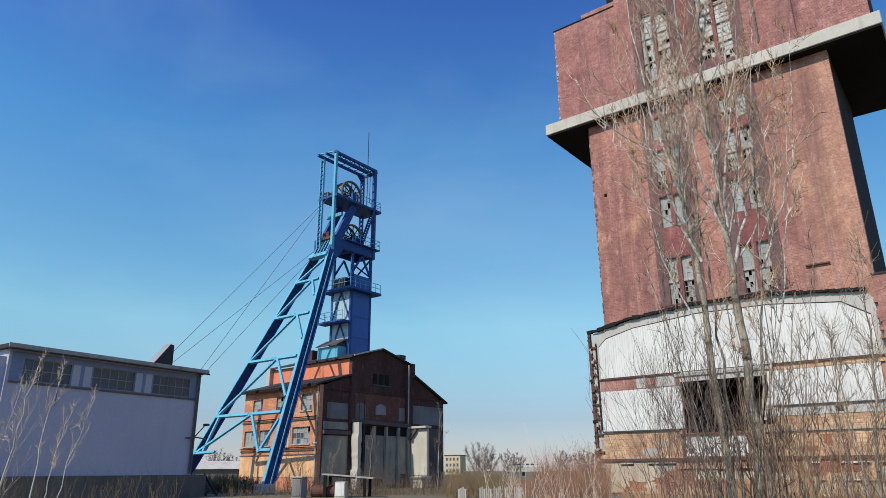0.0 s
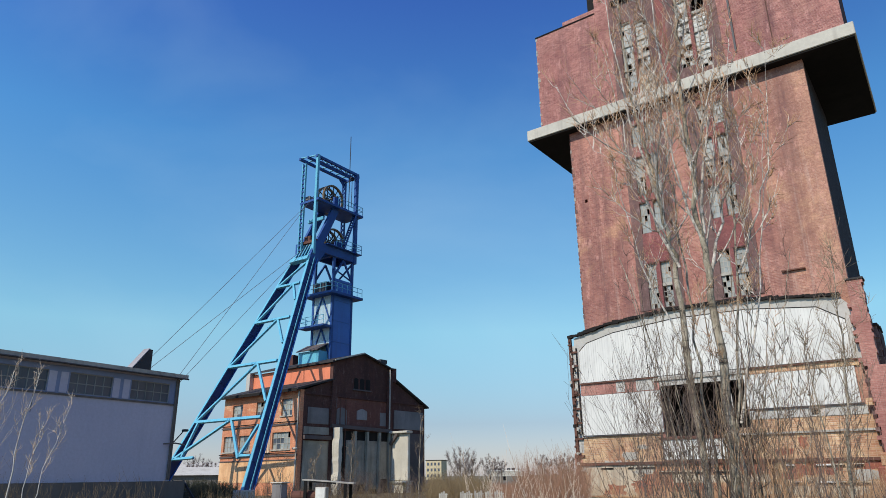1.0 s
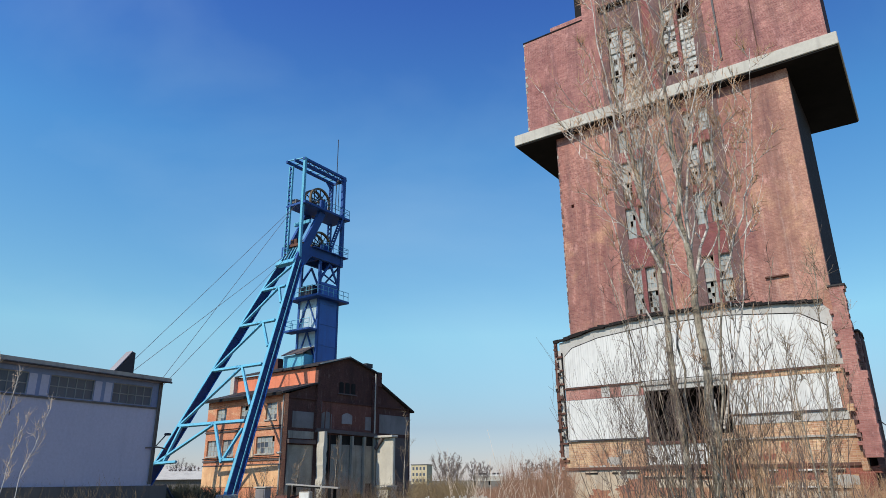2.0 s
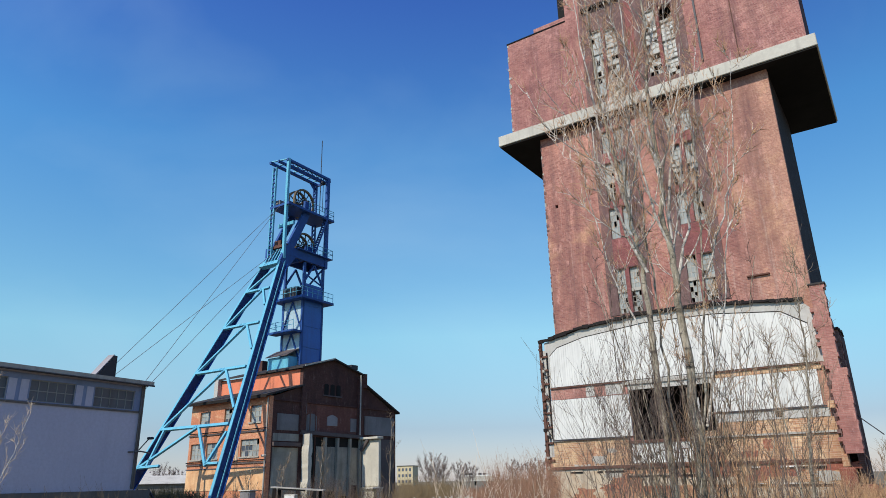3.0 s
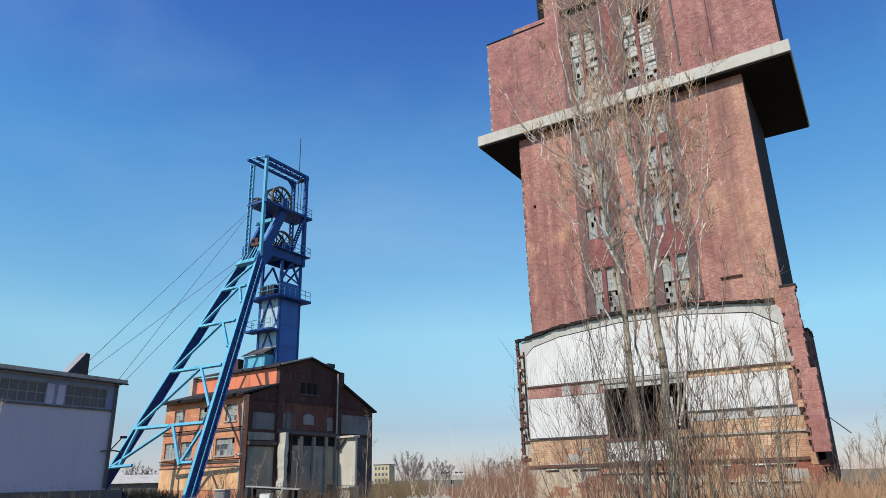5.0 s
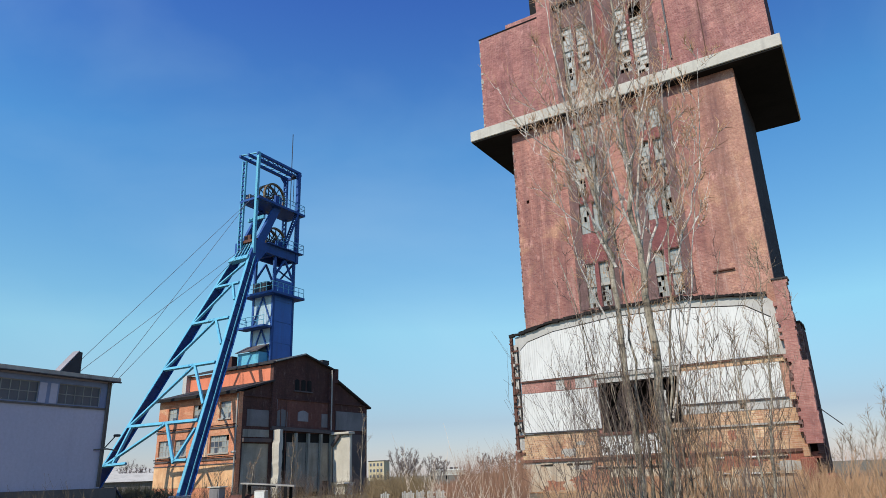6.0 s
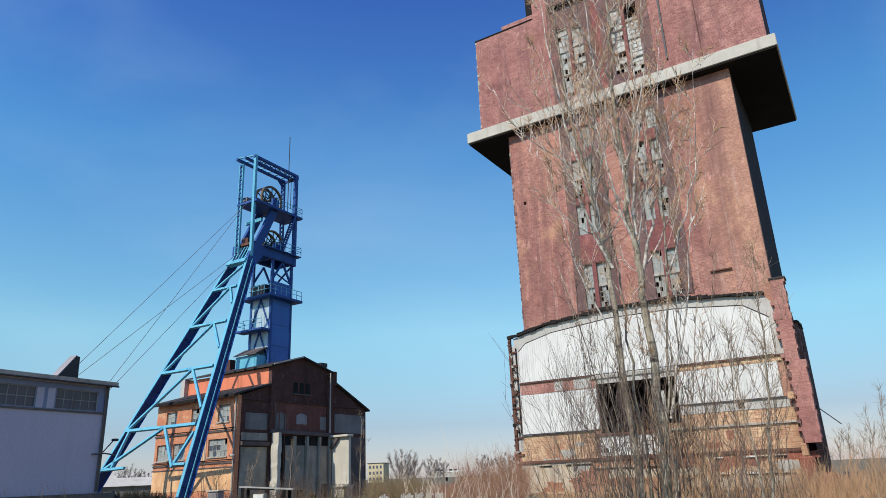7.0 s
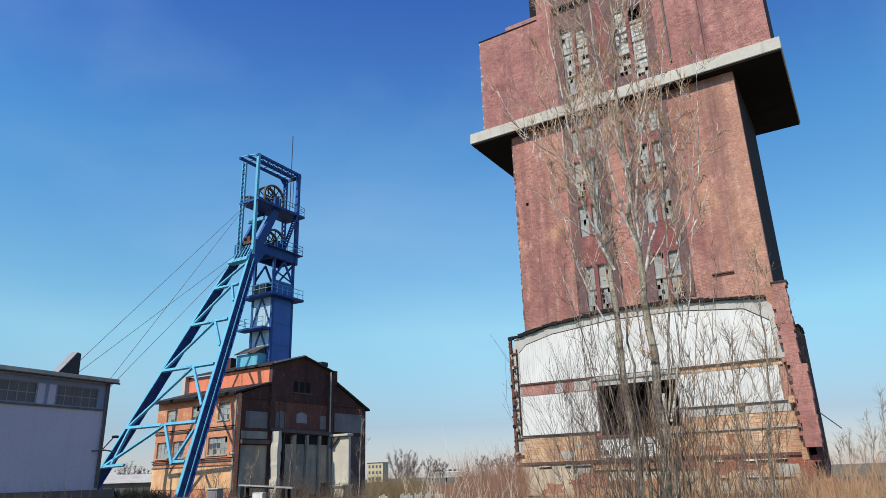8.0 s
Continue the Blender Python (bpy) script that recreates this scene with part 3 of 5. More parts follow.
# bared brick below
part("bared_brickwork", fore(holed_wall(-1.0, 19.0, 0, 4.38, [(5.4, 9.95, 2.5, 4.38), (1.1, 2.2, 0.1, 1.35), (4.2, 5.4, 0.1, 1.2)], on_y, WF, -0.004)), BRICK_YELLOW, annex, "bared ochre brickwork with plaster scraps")
part("bared_brickwork", fore(boxes((11.65, 19.0, WF, -0.004, 4.384, 5.04))), BRICK_YELLOW, annex)
part("white_parapet", fore(boxes((5.5, 9.9, WF - 0.05, 0.3, 2.55, 3.93))), WHITE_PLASTER, annex, "white board below the opening")
CREAM = weathered("cream_plaster", (0.60, 0.53, 0.40), (0.46, 0.33, 0.21), (0.14, 0.10, 0.08), grain=4, blotch=1.2, stain_amount=0.9)
part("plaster_patch", boxes((7.5, 8.75, HY - 0.11, HY - 0.063, 31.05, 32.7)), CREAM, tower, "cream plaster patch below the window")
part("plaster_scrap", fore(boxes((-0.7, 3.6, WF - 0.03, WF - 0.003, 0.1, 2.1))), CREAM, annex)
part("plaster_scrap", fore(boxes((6.2, 12.4, WF - 0.03, WF - 0.003, 1.0, 1.5))), CREAM, annex)
part("plaster_scrap", fore(boxes((13.2, 17.9, WF - 0.03, WF - 0.003, 0.15, 0.75))), CREAM, annex)
part("lower_window", fore(boxes((1.1, 2.2, 0.02, 0.06, 0.1, 1.35))), PANE_PALE, annex)
# dark sheets added over the brick reveals, so the opening stays in shade
for r in ((5.7, 5.74, -0.05, 0.7, 4.15, 7.8), (11.56, 11.6, -0.05, 0.7, 4.15, 7.8), (5.744, 11.556, -0.05, 0.7, 7.76, 7.8), (5.744, 11.556, 0.31, 0.7, 4.15, 4.19)):
    part("opening_lining", fore(boxes(r)), DARK, annex, "dark lining added to shade the opening's reveals")


def scrap(x0, x1, z0, z1, rg, m, depth):
    """A ragged patch of plaster on the bared wall."""
    pts = []
    for k in range(34):
        a = k * math.tau / 34
        rr = rg.uniform(0.6, 1.0)
        ca, sa2 = math.cos(a), math.sin(a)
        q = rr / max(abs(ca), abs(sa2)) ** 0.7
        pts.append(((x0 + x1) / 2 + ca * q * (x1 - x0) / 2, (z0 + z1) / 2 + sa2 * q * (z1 - z0) / 2))
    part("plaster_scrap", fore(prism(pts, on_y, WF - depth, WF - 0.003)), m, annex)


rs = random.Random(6)
RED_BRICK = brick_mat("red_patch_brick", (0.42, 0.15, 0.09), (0.34, 0.11, 0.07), (0.40, 0.28, 0.22), (0.15, 0.08, 0.06), 0.5, (0.52, 0.30, 0.17), 0.7)
for k in range(40):
    x, z = rs.uniform(-0.3, 18.6), rs.choice((0.5, 0.9, 1.4, 1.8, 2.0, 2.9, 3.5))
    if 4.9 < x < 10.4 and z > 2.2:
        continue
    if z > 2.2:
        w, h, m = rs.uniform(0.25, 0.9), rs.uniform(0.15, 0.5), RED_BRICK if x > 11 else CONCRETE
    else:
        w, h, m = rs.uniform(0.4, 1.6), rs.uniform(0.25, 0.7), rs.choice((CREAM, RED_BRICK, RED_BRICK, CONCRETE))
    scrap(x - w, x + w, z - h, z + h, rs, m, 0.012 + 0.0007 * k)
part("opening_curtain", fore(boxes((10.1, 10.6, 0.3, 0.34, 4.2, 6.9))), GREY_PLASTER, annex)
# black roof remnant along the top
rr = random.Random(17)
x = -1.45
while x < 18.3:
    w = rr.uniform(0.25, 0.6)
    zc = roof_z(min(x + w / 2, 18.2))
    part("roof_remnant", fore(beams([((x, -0.2, zc + rr.uniform(-0.02, 0.06)), (x + w - 0.01, -0.2, roof_z(min(x + w, 18.3)) + rr.uniform(-0.02, 0.06)))], rr.uniform(0.28, 0.42), rr.uniform(0.12, 0.30))), CHAR, annex)
    x += w
for x, w, z in ((7.6, 0.9, 3.35), (8.5, 0.7, 3.15), (9.0, 0.5, 3.4), (7.9, 0.6, 3.0)):
    part("graffiti_mark", fore(boxes((x, x + w, WF - 0.056, WF - 0.0525, z, z + 0.07))), RUST, annex)
part("dark_hole", fore(boxes((5.75, 6.1, WF - 0.058, WF - 0.0525, 2.75, 3.1))), DARK, annex)
# steel frame at the free edge
part("edge_column", fore(boxes((-1.42, -1.2, -0.3, -0.08, 0, 12.2))), RUST, annex, "rusty steel column")
for z in (2.9, 4.2, 5.4, 6.5, 7.6, 8.8, 9.9, 11.0):
    part("edge_bracket", fore(boxes((-1.2, -0.75, -0.25, -0.12, z, z + 0.14))), RUST, annex)
part("edge_wall", fore(boxes((-1.65, -1.02, -0.05, 0.5, 0, 3.2))), BRICK_TOWER, annex)
part("edge_panel", fore(boxes((-1.19, -0.78, -0.1, -0.02, 3.2, 11.6))), GREY_PLASTER, annex)

# torn rusty scraps and mortar lumps that cling to the free edge
for k in range(46):
    z = 0.2 + k * 0.26
    w, h, x = rr.uniform(0.06, 0.26), rr.uniform(0.06, 0.3), rr.uniform(-1.52, -1.05)
    bm = boxes((x, x + w, -0.36 + rr.uniform(-0.05, 0.05), -0.24, z, z + h))
    bm.transform(Matrix.Translation((x, -0.3, z)) @ Matrix.Rotation(rr.uniform(-0.5, 0.5), 4, "Y") @ Matrix.Translation((-x, 0.3, -z)))
    part("edge_scrap", fore(bm), rr.choice((RUST, RUST, CHAR, CONCRETE)), annex)
part("edge_post", fore(boxes((-0.86, -0.76, -0.24, -0.17, 4.6, 11.4))), CHAR, annex, "thin black steel post")
# broken floor edges on the bared wall: white lips over black gaps
for x0, x1, z in ((-0.4, 3.9, 2.08), (5.0, 9.6, 1.72), (12.6, 17.6, 0.98), (13.5, 18.4, 2.02)):
    q = x0
    while q < x1:
        w = rr.uniform(0.35, 1.1)
        if rr.random() < 0.75:
            part("floor_lip", fore(boxes((q, q + w, WF - 0.14, WF - 0.05, z + rr.uniform(-0.02, 0.03), z + 0.08))), WHITE_PLASTER if rr.random() < 0.35 else CREAM, annex)
            part("floor_gap", fore(boxes((q - 0.05, q + w, WF - 0.1, WF - 0.05, z - 0.1, z - 0.03))), CHAR, annex)
        q += w + rr.uniform(0.02, 0.3)

# ---- side pier and rear annex ----
pier = thing("brick_pier", TOWER, "ragged red brick pier at the corner of the tower", "pier")
r2 = random.Random(8)
for j in range(22):
    z = 7.9 + j * 0.254
    e = r2.choice((0, 0, 0.1, 0.22)) if z < 12.6 else 0
    part("brick_course", fore(boxes((18.98 - e, 19.85 + r2.uniform(-0.07, 0.04), -0.7, 0.35, z, z + 0.251))), BRICK_PIER, pier)
for j in range(21):
    z = 2.7 + j * 0.247
    part("brick_course", fore(boxes((19.2 + r2.uniform(-0.1, 0.05), 20.15 + r2.uniform(-0.05, 0.05), -0.95, 0.3, z, z + 0.245))), BRICK_PIER, pier)
    part("broken_course", fore(boxes((18.84 + r2.uniform(0, 0.24), 19.14, -0.5, 0.2, z, z + 0.243))), (BRICK_DARK, STRIP, BRICK_DARK, BRICK_PIER)[j % 4], pier)
part("yellow_block", fore(boxes((18.7, 19.07, -0.62, -0.45, 5.5, 5.95))), BRICK_YELLOW, pier, "bared yellow bricks")
part("pier_foot", fore(boxes((18.6, 19.5, -0.7, 0.2, -0.2, 1.9), bevel=0.1)), RED_BRICK, pier)
part("pier_stub", fore(boxes((18.85, 19.25, -0.6, 0.1, 1.9, 2.7), bevel=0.06)), BRICK_YELLOW, pier)
part("pier_rubble", fore(boxes((19.55, 20.6, -0.9, 0.0, -0.2, 0.9), bevel=0.2)), RED_BRICK, pier)
part("pier_cap", fore(boxes((18.9, 19.95, -0.78, 0.4, 13.49, 13.6))), ROOF_FELT, pier)
part("bent_rod", fore(rods([((19.6, 0.2, 5.5), (21.35, 0.0, 3.75))], 0.035)), STEEL_DARK, pier, "bent steel rod")
rear = thing("side_annex", TOWER, "brick side annex, ragged front, rear brick darkened for its shade", "building")
RUBBLE = brick_mat("rubble_brick", (0.42, 0.24, 0.18), (0.22, 0.11, 0.085), (0.45, 0.36, 0.30), (0.06, 0.04, 0.035), 0.8, (0.55, 0.42, 0.32), 0.7, 1.5)
r3 = random.Random(31)
for j in range(26):
    z = j * 0.42
    part("ragged_course", fore(boxes((19.35 + r3.uniform(0, 0.18), 19.95 + r3.uniform(-0.06, 0.03), 2.4 + r3.uniform(-0.12, 0.1), 3.1, z, z + 0.416))), RUBBLE, rear)
# rear block in dark brick: the shade of its side face
part("annex_brickwork", fore(boxes((19.06, 19.98, 3.11, 6.2, 0, 10.8))), BRICK_DARK, rear)
for j in range(5):
    part("annex_coping", fore(boxes((19.3, 20.02 + r3.uniform(-0.05, 0.05), 2.3 + 0.78 * j, 3.07 + 0.78 * j, 10.93, 11.08 + r3.uniform(-0.05, 0.06)))), ROOF_FELT, rear)

# ---- winding hall ----
HALL = pose(-18.41, 51.83, 0, 0, 0, -32.5)
hall = thing("winding_hall", HALL, "flat-roofed winding hall with white render and a window band", "building")
WIN = [(-12.85, -9.85), (-8.45, -5.4), (-4.0, -0.82)]
part("plinth", boxes((-12, 0.25, -24.0, 1.2, -0.3, 1.5)), FENCE, hall, "brown concrete plinth")
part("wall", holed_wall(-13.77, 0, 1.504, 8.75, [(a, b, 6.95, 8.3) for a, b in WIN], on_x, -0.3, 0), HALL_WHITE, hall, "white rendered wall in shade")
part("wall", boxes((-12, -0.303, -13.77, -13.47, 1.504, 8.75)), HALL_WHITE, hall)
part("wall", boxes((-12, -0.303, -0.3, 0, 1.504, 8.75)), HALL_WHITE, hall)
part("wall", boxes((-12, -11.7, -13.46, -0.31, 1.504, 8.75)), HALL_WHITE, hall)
part("roof", boxes((-12.4, 0.45, -14.1, 0.35, 8.754, 9.0)), ROOF_FELT, hall, "flat felt roof with a metal edge")
part("roof_edge", boxes((0.453, 0.5, -14.1, 0.35, 8.78, 9.04)), CONCRETE, hall)
part("window_sill", boxes((0.003, 0.09, -13.6, -0.05, 6.78, 6.9)), FENCE, hall)
part("corner_trim", boxes((0.003, 0.05, -0.14, 0.0, 1.6, 8.7)), FENCE, hall)
# dark sheet in place of the hall's unlit inside
part("inner_dark", boxes((-1.6, -1.5, -13.4, -0.4, 6.0, 8.7)), DARK, hall)
BLUE_RENDER = weathered("blue_grey_render", (0.24, 0.29, 0.44), (0.20, 0.25, 0.39), (0.15, 0.18, 0.26), grain=5)
part("window_band", holed_wall(-13.6, -0.05, 6.905, 8.62, [(a, b, 6.95, 8.3) for a, b in WIN], on_x, 0.003, 0.03), BLUE_RENDER, hall, "blue-grey render band between windows")
MUNTIN = weathered("olive_window_steel", (0.30, 0.31, 0.30), (0.24, 0.25, 0.24), (0.12, 0.12, 0.12))
for a, b in WIN:
    for q in (a - 0.62, b + 0.02):
        if q > -13.3 and q < -0.9:
            part("white_panel", boxes((0.033, 0.05, q, q + 0.5, 6.95, 8.25)), HALL_WHITE, hall)
    st = (b - a) / 5
    fr = holed_wall(a, b, 6.95, 8.3, [(a + i * st + 0.03, a + (i + 1) * st - 0.03, z0, z1) for i in range(5) for z0, z1 in ((7.01, 7.59), (7.65, 8.24))], on_x, -0.16, -0.08)
    w = part("window", fr, MUNTIN, hall)
    for i in range(5):
        for j in range(2):
            y0, y1 = a + (b - a) * i / 5 + 0.032, a + (b - a) * (i + 1) / 5 - 0.032
            part("pane", boxes((-0.13, -0.115, y0, y1, (7.012, 7.653)[j], (7.588, 8.238)[j])), GLASS_BLUE, w)
hood = prism([(-2.7, 8.9), (-0.7, 8.9), (-0.75, 11.1), (-0.95, 11.15)], on_x, -3.3, -2.6)
part("rope_hood", hood, STEEL_DARK, hall, "sheet-metal rope hood on the roof")
# slope sheet paler than the dark hood: its sunlight is in the colour
part("hood_sheet", prism([(-2.75, 8.92), (-0.98, 11.17), (-1.02, 11.22), (-2.82, 8.96)], on_x, -3.35, -2.62), SHADE_LIGHT, hall, "pale sheet that puts sunlight on the hood's slope")
part("gutter", rods([((0.56, -14.1, 8.72), (0.56, 0.35, 8.72))], 0.06, 8), STEEL_DARK, hall)
part("wall_crack", boxes((0.003, 0.012, -10.62, -10.58, 5.6, 6.78)), FENCE, hall)
part("corner_downpipe", rods([((0.12, -0.3, 1.6), (0.12, -0.3, 8.7))], 0.06, 8), FENCE, hall)
part("pipe_bracket", rods([((0.1, -0.9, 4.05), (0.55, -0.2, 4.1)), ((0.55, -0.2, 4.1), (0.55, 0.6, 4.0))], 0.055, 6), FENCE, hall, "bent pipe at the wall corner")
part("end_bay", boxes((-3.6, -0.25, -14.35, -13.775, 5.6, 8.3)), HALL_WHITE, hall, "sunlit white bay")
part("bay_frame", holed_wall(-3.6, -0.2, 5.5, 8.4, [(-3.3, -0.5, 5.8, 8.1)], on_y, -14.45, -14.353), FENCE, hall)
# lamp arm at the hall corner
lamp = thing("yard_lamp", HALL @ pose(0, 0, 0), "dark yard lamp on a thin arm", "lamp")
part("arm", rods([((-0.1, 0.12, 4.2), (0.35, 0.55, 5.0))], 0.04), STEEL_DARK, lamp)
part("lamp_head", boxes((0.2, 0.62, 0.45, 0.8, 4.95, 5.12), bevel=0.05), STEEL_DARK, lamp)

# ---- pithead building ----
PIT = pose(-11.98, 66.69, 0, 0, 0, -40)
pit = thing("pithead_building", PIT, "brick pithead building, gable darkened as in shade, raised clerestory roof", "building")
LWIN = [(-10.75, -9.1, 7.55, 8.9), (-6.75, -5.3, 7.55, 8.95), (-2.75, -1.1, 7.4, 9.0),
        (-11.9, -9.9, 4.2, 5.75), (-9.3, -7.4, 4.2, 5.75), (-3.9, -1.15, 4.25, 5.85), (-3.0, -1.6, 0.1, 2.2)]
part("side_wall", holed_wall(-12.3, 0, 0, 9.75, LWIN, on_y, 0, 0.45), BRICK_PIT, pit, "sunlit orange brick wall")
# dark sheet behind the side windows, for the unlit inside
part("inner_dark", boxes((-11.8, -0.5, 1.4, 1.5, 0, 9.6)), DARK, pit)
PALE_BAND = weathered("cream_band_plaster", (0.80, 0.60, 0.40), (0.68, 0.44, 0.26), (0.34, 0.18, 0.10), blotch=0.9)
for a, b, z0, z1 in LWIN[:-1]:
    cols = max(3, round((b - a) / 0.55))
    pane_grid(pit, a, b, z0, z1, 0.15, cols, 3, 0.06, (GLASS_OLD, GLASS_BLUE))
for z, h in ((6.48, 0.14), (3.6, 0.14), (3.2, 0.1)):
    part("string_course", boxes((-12.34, 0.02, -0.1, -0.003, z, z + h)), DARK_RENDER, pit)
part("plaster_base", boxes((-12.25, -0.05, -0.05, -0.003, 1.2, 3.18)), weathered("ochre_render", (0.86, 0.54, 0.28), (0.66, 0.34, 0.16), (0.30, 0.13, 0.06), blotch=1.1, stain_amount=0.85), pit, "flaking ochre render")
part("downpipe", rods([((-0.1, -0.12, 0.3), (-0.1, -0.12, 9.6))], 0.07), CONCRETE, pit)
part("downpipe", rods([((0.42, 12.2, 6.5), (0.42, 12.2, 12.9))], 0.08), CONCRETE, pit)
part("pilaster", boxes((-4.75, -4.15, -0.06, -0.003, 3.78, 6.44)), PALE_BAND, pit, "cream plaster pier between the windows")
for a, b, z0, z1 in LWIN[:-1]:
    part("window_sill", boxes((a - 0.1, b + 0.1, -0.1, 0.14, z0 - 0.13, z0 - 0.004)), CONCRETE, pit)
for z in (6.75, 3.9):
    part("wall_pipe", rods([((-12.3, -0.16, z), (-0.05, -0.16, z))], 0.05), CONCRETE_DARK, pit)
part("eaves_board", boxes((-12.5, 0.2, -0.66, -0.6, 9.55, 9.82)), CHAR, pit)
# gable: its shade is put into the dark brick and panel colours
gable = [(0.455, 0), (18.6, 0), (18.6, 9.2), (12.75, 12.0), (12.75, 12.85), (11.0, 13.75), (8.3, 14.1), (4.1, 12.85), (4.1, 11.0), (0.455, 9.75)]
part("gable_wall", prism(gable, on_x, -0.45, 0), BRICK_DARK, pit, "gable wall in brick darkened to its shade")
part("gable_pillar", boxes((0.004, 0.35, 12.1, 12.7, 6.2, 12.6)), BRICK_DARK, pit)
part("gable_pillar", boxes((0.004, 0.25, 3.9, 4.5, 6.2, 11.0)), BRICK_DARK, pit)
def arched(y0, y1, z0, z1, d, name, m, label=""):
    """A flat-bodied panel with a shallow arched head on the gable."""
    k = [(y0 + (y1 - y0) * i / 8, z1 + 0.16 * (y1 - y0) * math.sin(math.pi * i / 8)) for i in range(9)]
    part(name, prism([(y0, z0), (y1, z0)] + k[::-1], on_x, 0.004, d), m, pit, label)


# redder brick, likewise darkened to the gable's shade
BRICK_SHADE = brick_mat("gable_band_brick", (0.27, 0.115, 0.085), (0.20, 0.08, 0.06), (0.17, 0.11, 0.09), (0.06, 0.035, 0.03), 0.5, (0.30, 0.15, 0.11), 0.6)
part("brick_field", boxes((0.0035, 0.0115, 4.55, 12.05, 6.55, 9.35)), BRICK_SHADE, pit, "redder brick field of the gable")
for y in (7.1, 7.98, 8.86):
    arched(y, y + 0.6, 10.4, 11.45, 0.03, "gable_window", DARK)
part("gable_sill", boxes((0.004, 0.14, 6.95, 9.6, 10.25, 10.38)), DARK_RENDER, pit)
part("gable_ledge", boxes((0.0125, 0.12, 0.5, 18.5, 9.36, 9.5)), BRICK_DARK, pit)
part("gable_quoin", boxes((0.004, 0.16, 4.0, 4.65, 8.3, 9.3)), SHADE_PANEL, pit)
part("verge_trim", prism([(4.0, 12.98), (8.2, 14.2), (8.2, 14.33), (4.0, 13.12)], on_x, 0.353, 0.42), PALE_CONCRETE, pit, "pale metal verge on the clerestory roof")
part("corner_stack", boxes((-0.5, 0.3, 12.72, 13.35, 11.6, 13.15)), BRICK_DARK, pit)
for y in (5.0, 5.75):
    part("wall_conduit", rods([((0.3, y, 0.1), (0.3, y, 9.2))], 0.05, 6), RUST, pit)
for y0, y1, z0, z1, m in ((1.0, 3.7, 6.6, 8.15, SHADE_PANEL), (11.1, 12.0, 6.8, 8.2, SHADE_PANEL), (13.3, 18.3, 6.6, 8.6, SHADE_PANEL), (0.6, 3.8, 5.6, 6.3, SHADE_WARM), (0.6, 3.8, 0.1, 5.0, SHADE_WARM), (13.2, 18.3, 0.1, 6.2, DARK_RENDER)):
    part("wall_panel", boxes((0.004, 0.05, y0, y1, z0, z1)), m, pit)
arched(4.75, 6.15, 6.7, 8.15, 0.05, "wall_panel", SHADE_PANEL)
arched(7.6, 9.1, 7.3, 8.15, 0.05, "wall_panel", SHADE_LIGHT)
for a, b, mt in (((0.25, 3.9, 6.5), (0.25, 12.6, 6.3), DARK_RENDER), ((0.2, 0.5, 5.3), (0.2, 3.9, 5.3), DARK_RENDER)):
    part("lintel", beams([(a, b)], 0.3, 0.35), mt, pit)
# flat near-black sheet that draws the shade of a recess
part("recess_shade", boxes((0.0035, 0.01, 5.7, 12.4, 0.1, 6.1)), DARK, pit)
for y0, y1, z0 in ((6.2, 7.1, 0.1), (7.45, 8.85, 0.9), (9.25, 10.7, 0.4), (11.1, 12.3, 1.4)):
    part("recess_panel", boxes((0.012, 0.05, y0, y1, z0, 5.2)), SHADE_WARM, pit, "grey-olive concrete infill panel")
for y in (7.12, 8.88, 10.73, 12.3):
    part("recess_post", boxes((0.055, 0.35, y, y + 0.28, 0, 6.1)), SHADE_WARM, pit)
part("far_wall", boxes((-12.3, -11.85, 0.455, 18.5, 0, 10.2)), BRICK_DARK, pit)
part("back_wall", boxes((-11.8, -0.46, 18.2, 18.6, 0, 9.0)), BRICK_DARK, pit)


def slab(y0, z0, y1, z1, x0, x1, t, name, m, label=""):
    bm = prism([(y0, z0), (y1, z1), (y1, z1 + t), (y0, z0 + t)], on_x, x0, x1)
    return part(name, bm, m, pit, label)


slab(-0.6, 9.68, 4.1, 11.02, -12.6, 0.3, 0.18, "roof", ROOF_FELT, "dark felt aisle roof")
slab(12.75, 12.1, 19.05, 9.12, -12.6, 0.3, 0.18, "roof", ROOF_FELT)
slab(3.7, 12.8, 8.3, 14.12, -13.5, 0.35, 0.16, "roof", ROOF_FELT, "dark felt clerestory roof")
slab(8.3, 14.12, 12.9, 12.9, -13.5, 0.35, 0.16, "roof", ROOF_FELT)
part("clerestory_wall", boxes((-13.2, -0.46, 4.1, 4.4, 11.1, 12.78)), weathered("red_render", (0.86, 0.27, 0.14), (0.72, 0.21, 0.11), (0.36, 0.12, 0.07)), pit, "red rendered clerestory wall")
part("clerestory_wall", boxes((-13.2, -0.46, 12.4, 12.7, 11.9, 12.88)), BRICK_DARK, pit)
part("parapet_end", boxes((-13.9, -13.25, 3.6, 4.6, 10.6, 12.9)), GREY_PLASTER, pit)
part("chimney", boxes((-11.9, -10.7, 7.5, 8.7, 13.9, 15.25)), BRICK_DARK, pit)
part("roof_vent", boxes((-0.6, 0.2, 10.9, 11.9, 13.5, 13.95)), STEEL_DARK, pit)

flood = thing("flood_lamp", PIT, "white flood lamp on a bent arm at the wall corner", "lamp")
part("arm", rods([((-0.1, -0.05, 4.0), (0.1, -0.5, 4.25)), ((0.1, -0.5, 4.25), (0.45, -0.75, 4.2))], 0.05), HALL_WHITE, flood)
part("lamp_head", boxes((0.3, 0.75, -0.95, -0.6, 4.1, 4.3), bevel=0.06), PALE_CONCRETE, flood)
